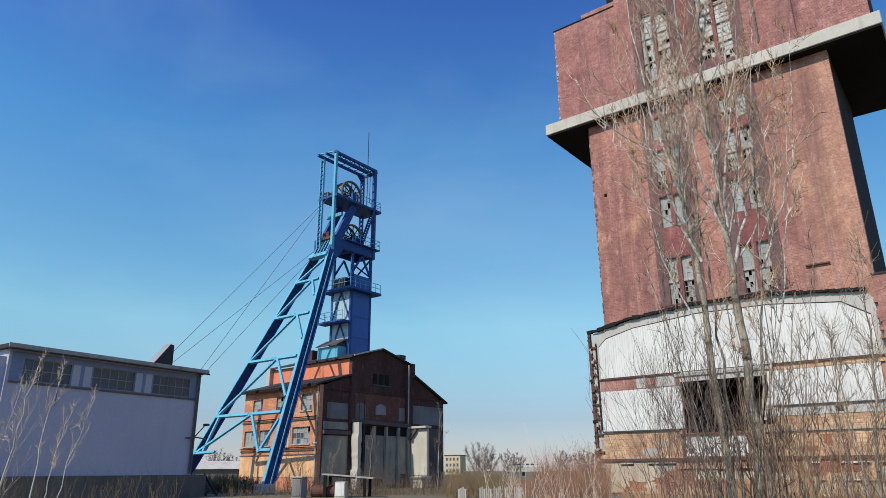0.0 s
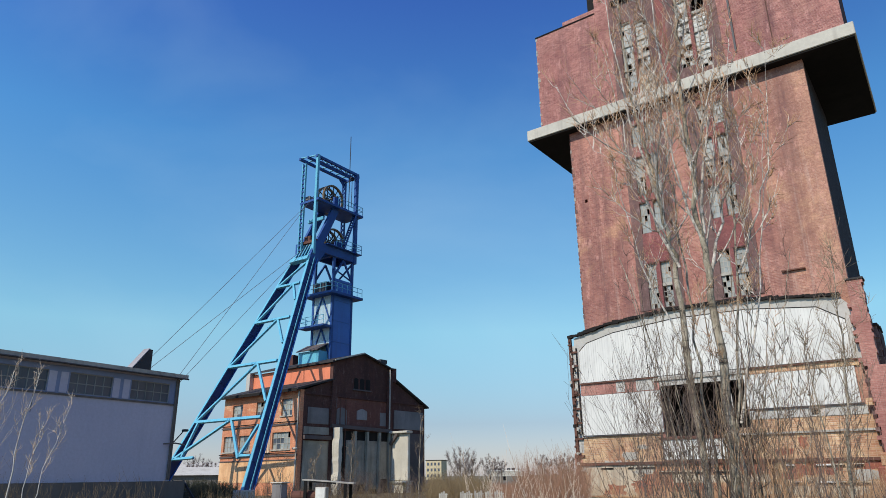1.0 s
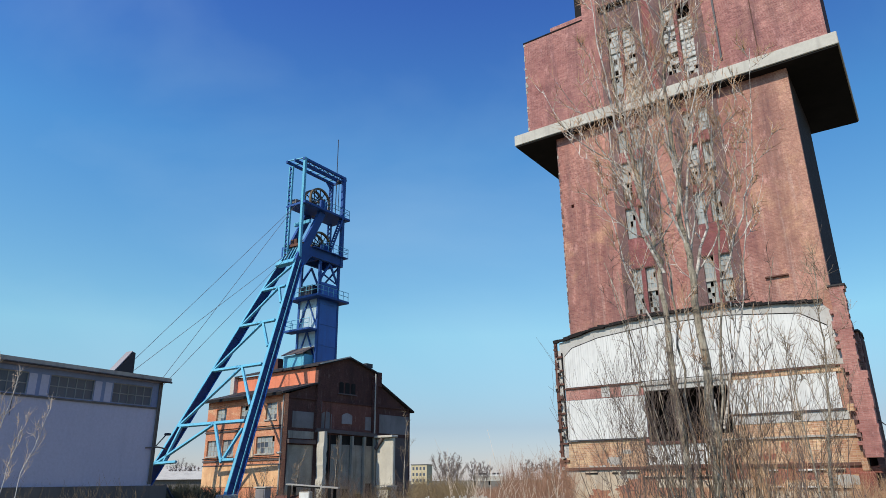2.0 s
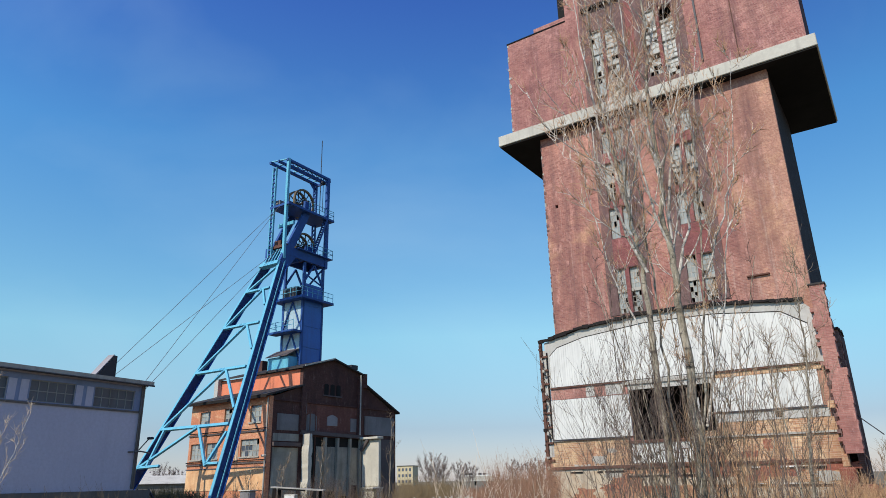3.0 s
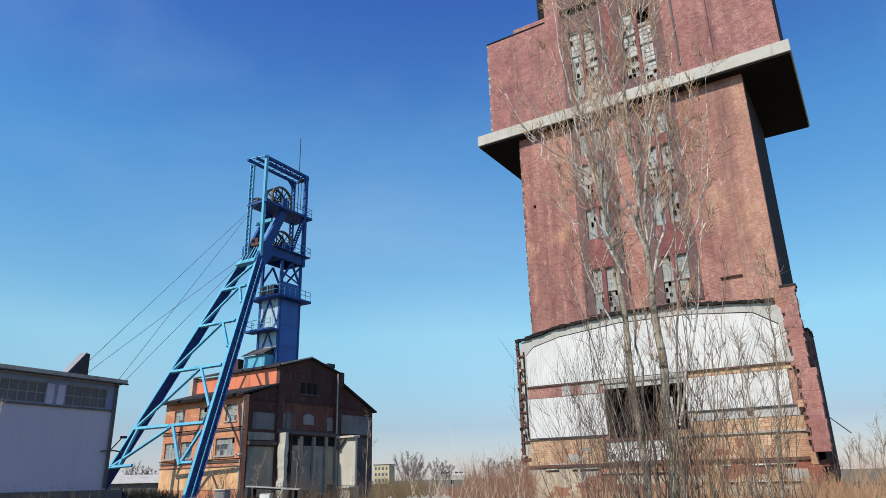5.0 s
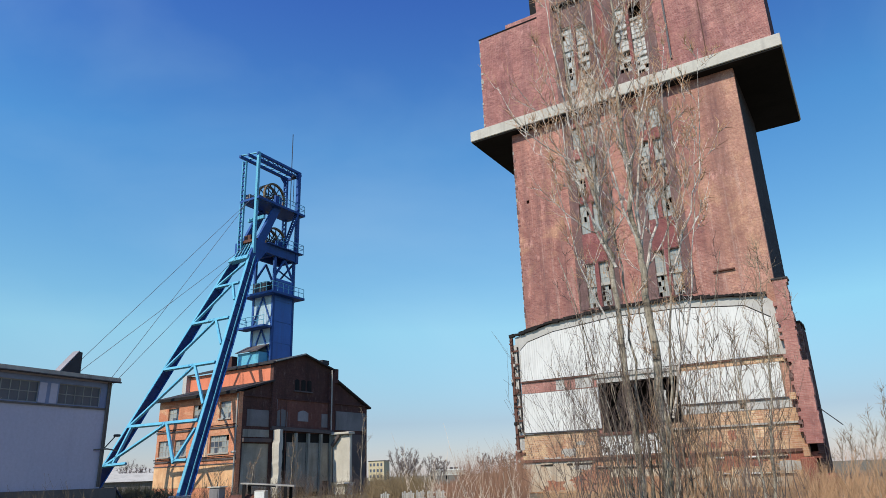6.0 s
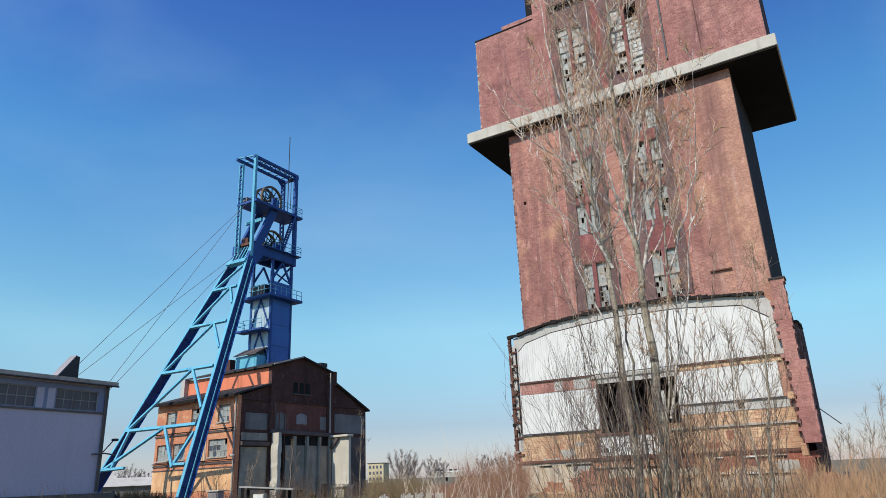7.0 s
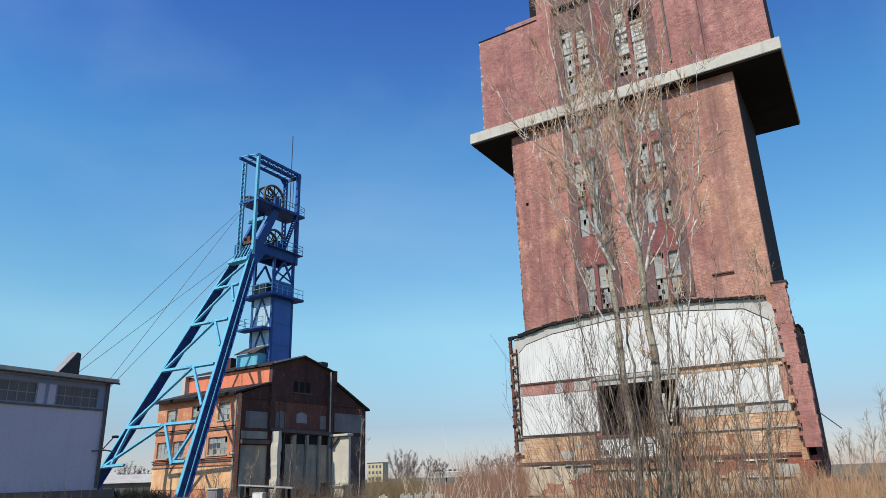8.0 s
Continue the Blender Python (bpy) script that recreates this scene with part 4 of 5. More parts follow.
# concrete portal posts in front of the gable
portal = thing("concrete_portal", PIT, "broken pale concrete portal posts of a removed gantry", "portal")
rp = random.Random(4)
ragged = [(4.0 + rp.uniform(-0.05, 0.05), z * 0.35) for z in range(19)] + [(4.45 + rp.uniform(-0.1, 0.05), z * 0.35) for z in range(18, -1, -1)]
part("post", prism(ragged, on_x, 0.4, 1.35), PALE_CONCRETE, portal, "broken concrete post with ragged edges")
part("post", boxes((0.35, 2.75, 12.6, 13.0, 1.2, 6.0), bevel=0.06), PALE_CONCRETE, portal)
part("beam", boxes((0.36, 2.9, 12.2, 13.2, 6.01, 6.25), bevel=0.04), PALE_CONCRETE, portal)
part("post_foot", prism([(12.45, 0), (13.15, 0), (13.15, 0.75), (13.5, 1.19), (12.1, 1.19), (12.45, 0.75)], on_x, 0.5, 2.7), PALE_CONCRETE, portal)
part("foot_slab", boxes((2.2, 3.2, 11.2, 12.4, 1.0, 1.18), bevel=0.04), PALE_CONCRETE, portal)
part("brace", beams([((0.4, 12.4, 4.9), (1.4, 12.4, 5.95))], 0.3, 0.3), DARK_RENDER, portal)

# ---- steel headframe ----
HEAD = pose(-10.93, 75.88, 0, 0, 0, -37)
hf = thing("headframe", HEAD, "tall blue steel mine headframe with sloping legs and rope wheels", "headframe")
Y0, Z0, YK, ZK = -15.24, 0.4, -3.7, 25.6
LEG = Vector((0, YK - Y0, ZK - Z0)).normalized()
OUT = Vector((0, -LEG.z, LEG.y))


def front(x, z):
    """A point of the legs' sloping front plane."""
    return Vector((x, Y0 + (YK - Y0) * (z - Z0) / (ZK - Z0), z))


def leg_x(side, z):
    k = (z - Z0) / (ZK - Z0)
    return (6.05 + (0.35 - 6.05) * k) if side > 0 else (-6.85 + (-2.1 + 6.85) * k)


for side in (1, -1):
    a, b = front(leg_x(side, Z0), Z0), front(leg_x(side, ZK), ZK)
    bm = bmesh.new()
    ax = (b - a).normalized()
    dep = -OUT
    deep = 0.98 if side > 0 else 0.8
    # leg body in the shaded blue, front flange in the sunlit one
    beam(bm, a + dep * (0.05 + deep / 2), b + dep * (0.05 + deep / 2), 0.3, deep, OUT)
    leg = part("leg", bm, NAVY, hf, "box-section leg in a shade-dark blue")
    part("leg_flange", beams([(a, b)], 0.32 if side > 0 else 0.26, 0.07, OUT), BLUE_LIGHT, leg, "flange in a lighter sunlit blue")
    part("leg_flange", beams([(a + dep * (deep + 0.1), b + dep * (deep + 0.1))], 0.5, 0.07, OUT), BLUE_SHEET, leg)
    n = 19
    for i in range(1, n):
        p = a + (b - a) * i / n
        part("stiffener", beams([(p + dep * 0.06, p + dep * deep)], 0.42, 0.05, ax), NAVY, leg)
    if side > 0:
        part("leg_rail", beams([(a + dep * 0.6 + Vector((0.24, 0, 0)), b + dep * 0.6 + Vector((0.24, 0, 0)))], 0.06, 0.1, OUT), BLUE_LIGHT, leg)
    # upper run from the knee to the upper deck
    c = Vector((0.3 if side > 0 else -2.05, -0.3, 32.3))
    part("leg_top", beams([(b + dep * 0.5, c + dep * 0.4)], 0.4, 0.95, OUT), BLUE, hf)
    part("footing", boxes((a.x - 0.5, a.x + 0.5, a.y - 0.5, a.y + 1.1, -0.2, 0.7), bevel=0.08), PALE_CONCRETE, hf, "pale concrete footing")
levels = [21.65, 17.4, 12.5, 6.9]
mids = [0.0, 0.1, 0.15, 0.13]
lower = [17.4, 12.5, 6.9, 3.4]
ks = [19.5, 14.4, 8.4, 3.3]


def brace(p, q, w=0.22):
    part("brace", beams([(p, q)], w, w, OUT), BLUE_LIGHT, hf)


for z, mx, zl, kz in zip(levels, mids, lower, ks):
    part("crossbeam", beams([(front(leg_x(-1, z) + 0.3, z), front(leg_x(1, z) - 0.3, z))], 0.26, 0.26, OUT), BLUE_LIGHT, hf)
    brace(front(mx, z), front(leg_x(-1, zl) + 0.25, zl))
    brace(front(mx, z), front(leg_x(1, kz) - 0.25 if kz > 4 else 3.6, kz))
brace(front(leg_x(1, 24.3) - 0.2, 24.3), front(leg_x(-1, 21.65) + 0.25, 21.65))
brace(front(-4.87, 6.9), front(-2.95, 3.45) + Vector((-1.9, 0, 0)))
brace(front(-6.2, 3.4), front(-2.95, 3.5), 0.22)
brace(front(3.6, 3.4), front(leg_x(1, 6.2) - 0.3, 6.2), 0.22)
brace(front(3.5, 3.5), front(leg_x(1, 3.5) - 0.2, 3.5), 0.22)
part("head_crossbeam", beams([(front(-2.3, 24.9), front(0.6, 24.9))], 0.5, 0.55, OUT), BLUE_LIGHT, hf)
for i in range(5):
    x = -1.95 + i * 0.5
    part("rope_guard", beams([(front(x, 25.4), (x, -2.75, 27.4))], 0.16, 0.12, OUT), BLUE_LIGHT, hf)
part("head_beam", beams([((-2.3, -3.0, 27.3), (0.6, -3.0, 27.3))], 0.3, 0.3), RUST, hf)

# posts of the wheel frame
PX0, PX1, PY0, PY1 = -1.72, 0.5, -3.35, 3.4


def lattice_post(x, y, z0, z1, w=0.5):
    for dx in (-w / 2, w / 2):
        # front chords get the sunlit tone, rear chords the shaded
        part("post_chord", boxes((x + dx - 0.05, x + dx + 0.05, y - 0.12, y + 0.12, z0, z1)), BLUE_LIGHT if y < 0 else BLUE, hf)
    n = int((z1 - z0) / 0.55)
    for i in range(n):
        z = z0 + (i + 0.5) * (z1 - z0) / n
        part("post_lacing", boxes((x - w / 2 + 0.06, x + w / 2 - 0.06, y - 0.1, y + 0.1, z - 0.1, z + 0.1)), BLUE, hf)


lattice_post(PX0, PY0, 25.6, 37.4)
part("post", boxes((PX1 - 0.16, PX1 + 0.16, PY0 - 0.16, PY0 + 0.16, 25.6, 38.0)), BLUE_LIGHT, hf)
part("post", boxes((PX1 - 0.2, PX1 + 0.2, PY1 - 0.2, PY1 + 0.2, 26.0, 37.8)), BLUE, hf)
lattice_post(PX0 - 0.1, PY1 + 0.2, 27.3, 37.4)
# crane girders on top
part("crane_girder", boxes((PX1 - 0.14, PX1 + 0.14, PY0 - 0.25, PY1 + 0.3, 37.65, 37.95)), BLUE, hf)
part("crane_girder", boxes((PX0 - 0.14, PX0 + 0.14, PY0 - 0.85, PY1 + 0.5, 37.55, 37.85)), BLUE, hf)
part("crane_girder", boxes((-0.75, -0.55, PY0 - 0.6, PY1 + 0.3, 37.6, 37.9)), BLUE, hf)
for i in range(7):
    y = PY0 - 0.6 + i * 1.15
    part("crane_tie", beams([((PX0, y, 37.9), (PX1, y + 0.5, 37.9))], 0.18, 0.1), BLUE_LIGHT, hf)
part("crane_end", boxes((PX0, PX1, PY1 + 0.3, PY1 + 0.5, 37.5, 37.8)), BLUE, hf)
part("hoist_block", boxes((-0.2, 0.2, 2.9, 3.3, 37.1, 37.5)), STEEL_DARK, hf)
part("gusset", prism([(PY1 - 0.9, 37.5), (PY1 + 0.1, 37.5), (PY1 + 0.1, 36.6)], on_x, PX0 - 0.05, PX0 + 0.05), BLUE, hf)
for i in range(8):
    y = PY0 + 0.1 + i * 0.8
    part("girder_lacing", beams([((PX1, y, 37.3), (PX1, y + 0.4, 37.62)), ((PX1, y + 0.4, 37.62), (PX1, y + 0.8, 37.3))], 0.07, 0.07, (1, 0, 0)), BLUE, hf)
part("girder_chord", boxes((PX1 - 0.07, PX1 + 0.07, PY0, PY1 - 0.2, 37.2, 37.3)), BLUE, hf)
part("hoist_chain", rods([((0.0, 3.1, 37.1), (0.0, 3.1, 33.4))], 0.04, 5), STEEL_DARK, hf)
for i in range(7):
    part("guard_slat", boxes((-2.02, -1.96, -3.3 + i * 0.42, -3.05 + i * 0.42, 32.4, 33.3)), PALE_CONCRETE, hf)
part("mast", rods([((-0.85, 3.5, 32.5), (-0.85, 3.5, 43.7))], 0.05), STEEL_DARK, hf, "thin mast")


def railing(pts, z, h=1.05):
    """Posts and two rails along a deck's edge."""
    rows = []
    for (ax, ay), (bx, by) in zip(pts, pts[1:]):
        ln = math.hypot(bx - ax, by - ay)
        n = max(1, round(ln / 0.9))
        for i in range(n + 1):
            x, y = ax + (bx - ax) * i / n, ay + (by - ay) * i / n
            rows.append(((x, y, z), (x, y, z + h)))
        for zz in (z + h, z + h * 0.52):
            rows.append(((ax, ay, zz), (bx, by, zz)))
    part("railing", rods(rows, 0.035, 5), BLUE_LIGHT, hf)


def deck(x0, x1, y0, y1, z, t=0.28, m=None):
    part("deck", boxes((x0, x1, y0, y1, z - t, z), bevel=0.02), m or BLUE, hf)


deck(-2.05, 1.05, -3.5, 4.2, 32.35)
railing([(-1.98, -3.4), (-1.98, 4.1), (1.0, 4.1), (1.0, -0.2)], 32.35)
part("side_girder", boxes((0.3, 0.62, -3.4, 3.7, 26.15, 27.25)), BLUE, hf)
part("side_girder", boxes((-2.4, -2.1, -3.4, 3.7, 26.15, 27.25)), BLUE, hf)
part("knee_plate", prism([(-4.3, 24.3), (-3.1, 24.1), (-1.5, 26.2), (-1.5, 27.2), (-3.0, 27.4)], on_x, 0.33, 0.6), BLUE, hf)
deck(-2.4, 1.0, -1.6, 4.2, 27.3, 0.12)
railing([(1.0, -0.2), (1.0, 4.1), (-2.3, 4.1)], 27.3)
# stairs between the decks
st = part("stair", beams([((0.52, 1.1, 27.3), (0.52, 3.0, 32.2))], 0.06, 0.22), BLUE, hf)
for i in range(14):
    k = i / 13
    part("tread", boxes((0.55, 1.0, 1.0 + 1.9 * k, 1.3 + 1.9 * k, 27.4 + 4.7 * k, 27.46 + 4.7 * k)), BLUE, st)
part("stringer", beams([((1.03, 1.1, 27.3), (1.03, 3.0, 32.2))], 0.06, 0.22), BLUE, st)


def rope_wheel(x, y, z, r):
    bm = bmesh.new()
    n = 32
    ring = []
    for k in range(n):
        a = k * math.tau / n
        ring.append([bm.verts.new((x + dx, y + math.cos(a) * rr, z + math.sin(a) * rr)) for dx, rr in ((-0.13, r), (0.13, r), (0.13, r - 0.2), (-0.13, r - 0.2))])
    for k in range(n):
        p, q = ring[k], ring[(k + 1) % n]
        for i in range(4):
            bm.faces.new((p[i], q[i], q[(i + 1) % 4], p[(i + 1) % 4]))
    bmesh.ops.recalc_face_normals(bm, faces=bm.faces)
    w = part("rope_wheel", bm, OCHRE, hf, "ochre spoked rope wheel")
    for k in range(12):
        a = k * math.tau / 12
        part("spoke", beams([((x, y, z), (x, y + math.cos(a) * (r - 0.15), z + math.sin(a) * (r - 0.15)))], 0.08, 0.1, (1, 0, 0)), STEEL_DARK, w)
    part("hub", rods([((x - 0.25, y, z), (x + 0.25, y, z))], 0.22, 12), OCHRE, w)


for x in (-0.35, -1.35):
    rope_wheel(x, 0.25, 33.75, 1.7)
    rope_wheel(x, 0.75, 28.25, 1.7)
for z, y in ((33.75, 0.25), (28.25, 0.75)):
    part("axle", rods([((-2.2, y, z), (0.4, y, z))], 0.14, 10), STEEL_DARK, hf)
    part("bearing", boxes((-2.0, -1.75, y - 0.5, y + 0.5, z - 1.4, z + 0.25)), BLUE, hf)
    part("bearing", boxes((0.1, 0.4, y - 0.5, y + 0.5, z - 1.4, z - 0.1)), BLUE, hf)
part("machine_box", boxes((-1.9, -1.2, -2.8, -1.3, 32.4, 33.3)), SHADE_PANEL, hf)
part("machine_box", boxes((-1.9, -0.9, -2.6, -2.2, 27.4, 28.3)), RUST, hf)
part("tie_plate", beams([((-2.1, -1.9, 30.4), (0.4, -1.9, 30.4))], 0.3, 0.4), BLUE_LIGHT, hf)

# guide tower with its sheeted shaft
SX0, SX1, SY0, SY1 = -2.8, 0.4, 0.1, 3.4
part("shaft_sheet", boxes((SX1 - 0.08, SX1, SY0, SY1, 9.0, 23.6)), BLUE_SHEET, hf, "blue sheet-clad shaft wall")
part("shaft_sheet", boxes((SX0, SX1 - 0.083, SY1 - 0.08, SY1, 9.0, 21.8)), BLUE_SHEET, hf)
part("shaft_sheet", boxes((SX0, SX0 + 0.08, SY0, SY1 - 0.083, 9.0, 21.8)), BLUE_SHEET, hf)
# front sheet paler than the other sides: sunlight put into its colour
part("shaft_sheet", boxes((SX0 + 0.083, SX1 - 0.083, SY0 + 0.05, SY0 + 0.13, 9.0, 21.6)), weathered("sunlit_blue_sheet", (0.45, 0.58, 0.63), (0.36, 0.52, 0.60), (0.20, 0.28, 0.32), 0.5), hf, "shaft front in a pale sunlit blue")
for z in (11.5, 13.8, 16.2, 18.6, 21.0, 23.3):
    part("sheet_rib", boxes((SX1 + 0.003, SX1 + 0.04, SY0, SY1, z, z + 0.08)), BLUE_SHEET, hf)
for z0, z1 in ((14.6, 17.8), (18.4, 21.5)):
    mx = (SX0 + SX1) / 2
    part("lattice_brace", beams([((SX0 + 0.2, SY0 - 0.02, z0), (mx, SY0 - 0.02, z1)), ((SX1 - 0.2, SY0 - 0.02, z0), (mx, SY0 - 0.02, z1))], 0.16, 0.1, (0, 1, 0)), BLUE, hf)
for x, y in ((SX0 + 0.1, SY0 + 0.1), (SX1 - 0.1, SY0 + 0.1), (SX0 + 0.1, SY1 - 0.1), (SX1 - 0.1, SY1 - 0.1)):
    part("shaft_post", boxes((x - 0.14, x + 0.14, y - 0.14, y + 0.14, 9.0, 26.1)), BLUE, hf)
for x in (SX0 + 0.1, SX1 - 0.1):
    part("lattice_brace", beams([((x, SY0 + 0.1, 23.7), (x, 1.75, 26.1)), ((x, SY1 - 0.1, 23.7), (x, 1.75, 26.1))], 0.2, 0.2), BLUE, hf)
part("lattice_brace", beams([((SX0, SY1 - 0.1, 23.7), (SX1, SY1 - 0.1, 26.1)), ((SX1, SY1 - 0.1, 23.7), (SX0, SY1 - 0.1, 26.1))], 0.16, 0.16), BLUE, hf)
deck(-3.6, 1.2, -0.9, 4.4, 21.85)
railing([(-3.5, -0.8), (1.1, -0.8), (1.1, 4.3)], 21.85)
part("machine_box", boxes((-2.5, -0.3, -0.3, 0.9, 21.9, 23.2)), STEEL_DARK, hf)
deck(-3.6, 0.4, -1.2, 0.05, 18.0, 0.25)
railing([(-3.5, 0.0), (-3.5, -1.1), (0.3, -1.1)], 18.0)
part("shaft_hood", prism([(-1.6, 15.0), (0.08, 15.9), (0.08, 16.0), (-1.6, 15.1)], on_x, -3.3, 0.1), DARK_RENDER, hf)
part("shaft_box", boxes((-3.2, 0.0, -1.3, 0.05, 9.0, 15.0)), BLUE_LIGHT, hf)
part("cross_girder", boxes((-2.1, 0.3, 3.3, 3.6, 26.2, 27.2)), BLUE, hf)
part("cross_girder", boxes((-2.1, 0.3, -0.2, 0.1, 26.2, 27.0)), BLUE, hf)

# hoisting ropes down to the hall
ropes = thing("hoisting_rope", HEAD, "thin dark steel hoisting ropes running down to the winding hall", "rope")
ROPE = plain("grey_steel_rope", (0.16, 0.16, 0.17), 0.6, 0.3)
for a, b in (((-0.35, -1.1, 34.9), (-0.8, -20.85, 11.54)), ((-1.35, -1.1, 34.9), (-0.8, -17.49, 10.82)), ((-0.35, -0.6, 29.3), (-0.8, -20.74, 10.7)), ((-1.35, -0.6, 29.3), (-0.8, -17.3, 10.22))):
    a, b = Vector(a), Vector(b)
    part("rope", rods([(a, b + (b - a) * 0.12)], 0.024, 5), ROPE, ropes)

# ---- trees and shrubs ----


def tube(vs, fs, pts, radii, sides):
    """Adds a tapered tube along pts to the vertex and face lists."""
    base = len(vs)
    d = pts[-1] - pts[0]
    s = d.orthogonal().normalized()
    u = d.cross(s).normalized()
    for p, r in zip(pts, radii):
        for k in range(sides):
            a = k * math.tau / sides
            vs.append(tuple(p + (s * math.cos(a) + u * math.sin(a)) * r))
    for i in range(len(pts) - 1):
        for k in range(sides):
            a, b = base + i * sides + k, base + i * sides + (k + 1) % sides
            fs.append((a, b, b + sides, a + sides))
    fs.append(tuple(base + (len(pts) - 1) * sides + k for k in range(sides)))


def limb(rg, p, d, length, r, n, bend, lift):
    """A wandering limb: its points and radii, turning upwards by lift."""
    pts, rad = [p], [r]
    d = d.normalized()
    for i in range(n):
        d = (d + Vector((rg.gauss(0, bend), rg.gauss(0, bend), rg.gauss(0, bend) + lift))).normalized()
        p = p + d * (length / n)
        pts.append(p)
        rad.append(max(r * (1 - 0.8 * (i + 1) / n), 0.0035))
    return pts, rad


def spread(rg, d, angle):
    """A direction at that angle from d, to a random side."""
    d = d.normalized()
    s = d.orthogonal().normalized()
    a = rg.uniform(0, math.tau)
    s = (s * math.cos(a) + d.cross(s) * math.sin(a)).normalized()
    return d * math.cos(angle) + s * math.sin(angle)


def along(pts, k):
    f = k * (len(pts) - 1)
    i = min(int(f), len(pts) - 2)
    return pts[i].lerp(pts[i + 1], f - i), (pts[i + 1] - pts[i]).normalized()


def crown(rg, limbs, twigs, pts, rad, count, k0, reach, second, third, angle=0.62, lift=0.16, twig=0.006, kw_r=(0.2, 0.45), boughs=None, stiff=1.0):
    """Limbs on one stem in one list of faces, their side branches and twigs in another."""
    for i in range(count):
        k = k0 + (1 - k0) * (i + rg.random()) / count
        p, d = along(pts, min(k, 0.995))
        r = max(rad[min(int(k * (len(rad) - 1)), len(rad) - 1)] * rg.uniform(*kw_r), 0.008)
        ln = reach * (1.1 - 0.6 * k) * rg.uniform(0.5, 1.15)
        bp, br = limb(rg, p, spread(rg, d, angle * rg.uniform(0.7, 1.3)), ln, r, 10, 0.11 * stiff, lift)
        if limbs is None:
            tube(*twigs, bp, br, 4)
        else:
            limbs.append(([], []))
            tube(*limbs[-1], bp, br, 6)
        for j in range(second):
            q, e = along(bp, rg.uniform(0.18, 0.98))
            sp, sr = limb(rg, q, spread(rg, e, rg.uniform(0.4, 0.85)), ln * rg.uniform(0.15, 0.42), max(r * 0.4, twig * 1.45), 5, 0.12 * stiff, lift * 0.9)
            tube(*(twigs if boughs is None else boughs), sp, sr, 3)
            for m in range(third):
                q2, e2 = along(sp, rg.uniform(0.15, 1.0))
                tp, tr = limb(rg, q2, spread(rg, e2, rg.uniform(0.35, 1.0)), rg.uniform(0.2, 0.62) * (0.5 + reach / 8), twig, 3, 0.18 * stiff, lift)
                tube(*twigs, tp, tr, 3)


def stem_line(points, wobble, rg, per=5):
    """A smooth, slightly wandering line through a few points."""
    pts = []
    for i in range(len(points) - 1):
        a, b = Vector(points[i]), Vector(points[i + 1])
        for k in range(per):
            pts.append(a.lerp(b, k / per) + Vector((rg.gauss(0, wobble), rg.gauss(0, wobble), 0)))
    pts.append(Vector(points[-1]))
    return pts


def tree(name, label, seed, stems, bark, twigs, **kw):
    """A tree of one or more stems: (points, radius, limbs, first, reach, second, third)."""
    rg = random.Random(seed)
    base = Vector(stems[0][0][0])
    ob = thing(name, Matrix.Translation((base.x, base.y, 0)), label, "tree", kw.get("group", ""))
    off = Vector((base.x, base.y, 0))
    for points, r, count, k0, reach, second, third in stems:
        pts = stem_line([Vector(p) - off for p in points], kw.get("wobble", 0.03), rg)
        n = len(pts)
        rad = [max(r * (1 - 0.86 * (i / (n - 1)) ** 0.85), 0.01) for i in range(n)]
        vs, fs = [], []
        tube(vs, fs, pts, rad, 9)
        t = part("trunk" if points[0][2] < 1 else "leader", (vs, fs), bark if points[0][2] < 1 else LIMB, ob)
        for f in t.data.polygons:
            f.use_smooth = True
        limbs, shoots, boughs = [] if "limb" in kw else None, ([], []), ([], []) if "limb" in kw else None
        crown(rg, limbs, shoots, pts, rad, count, k0, reach, second, third, kw.get("angle", 0.62), kw.get("lift", 0.16), kw.get("twig", 0.006), kw.get("thick", (0.2, 0.45)), boughs, kw.get("stiff", 1.0))
        for one in limbs or ():
            part("limb", one, kw["limb"], ob)
        if boughs:
            part("branchwork", boughs, kw["limb"], ob, "pale side branches", "stuff")
        part("crown", shoots, kw["dark_twigs"] if "dark_twigs" in kw and r < 0.1 and r != 0.06 else twigs, ob, "bare twigs", "stuff")
    return ob


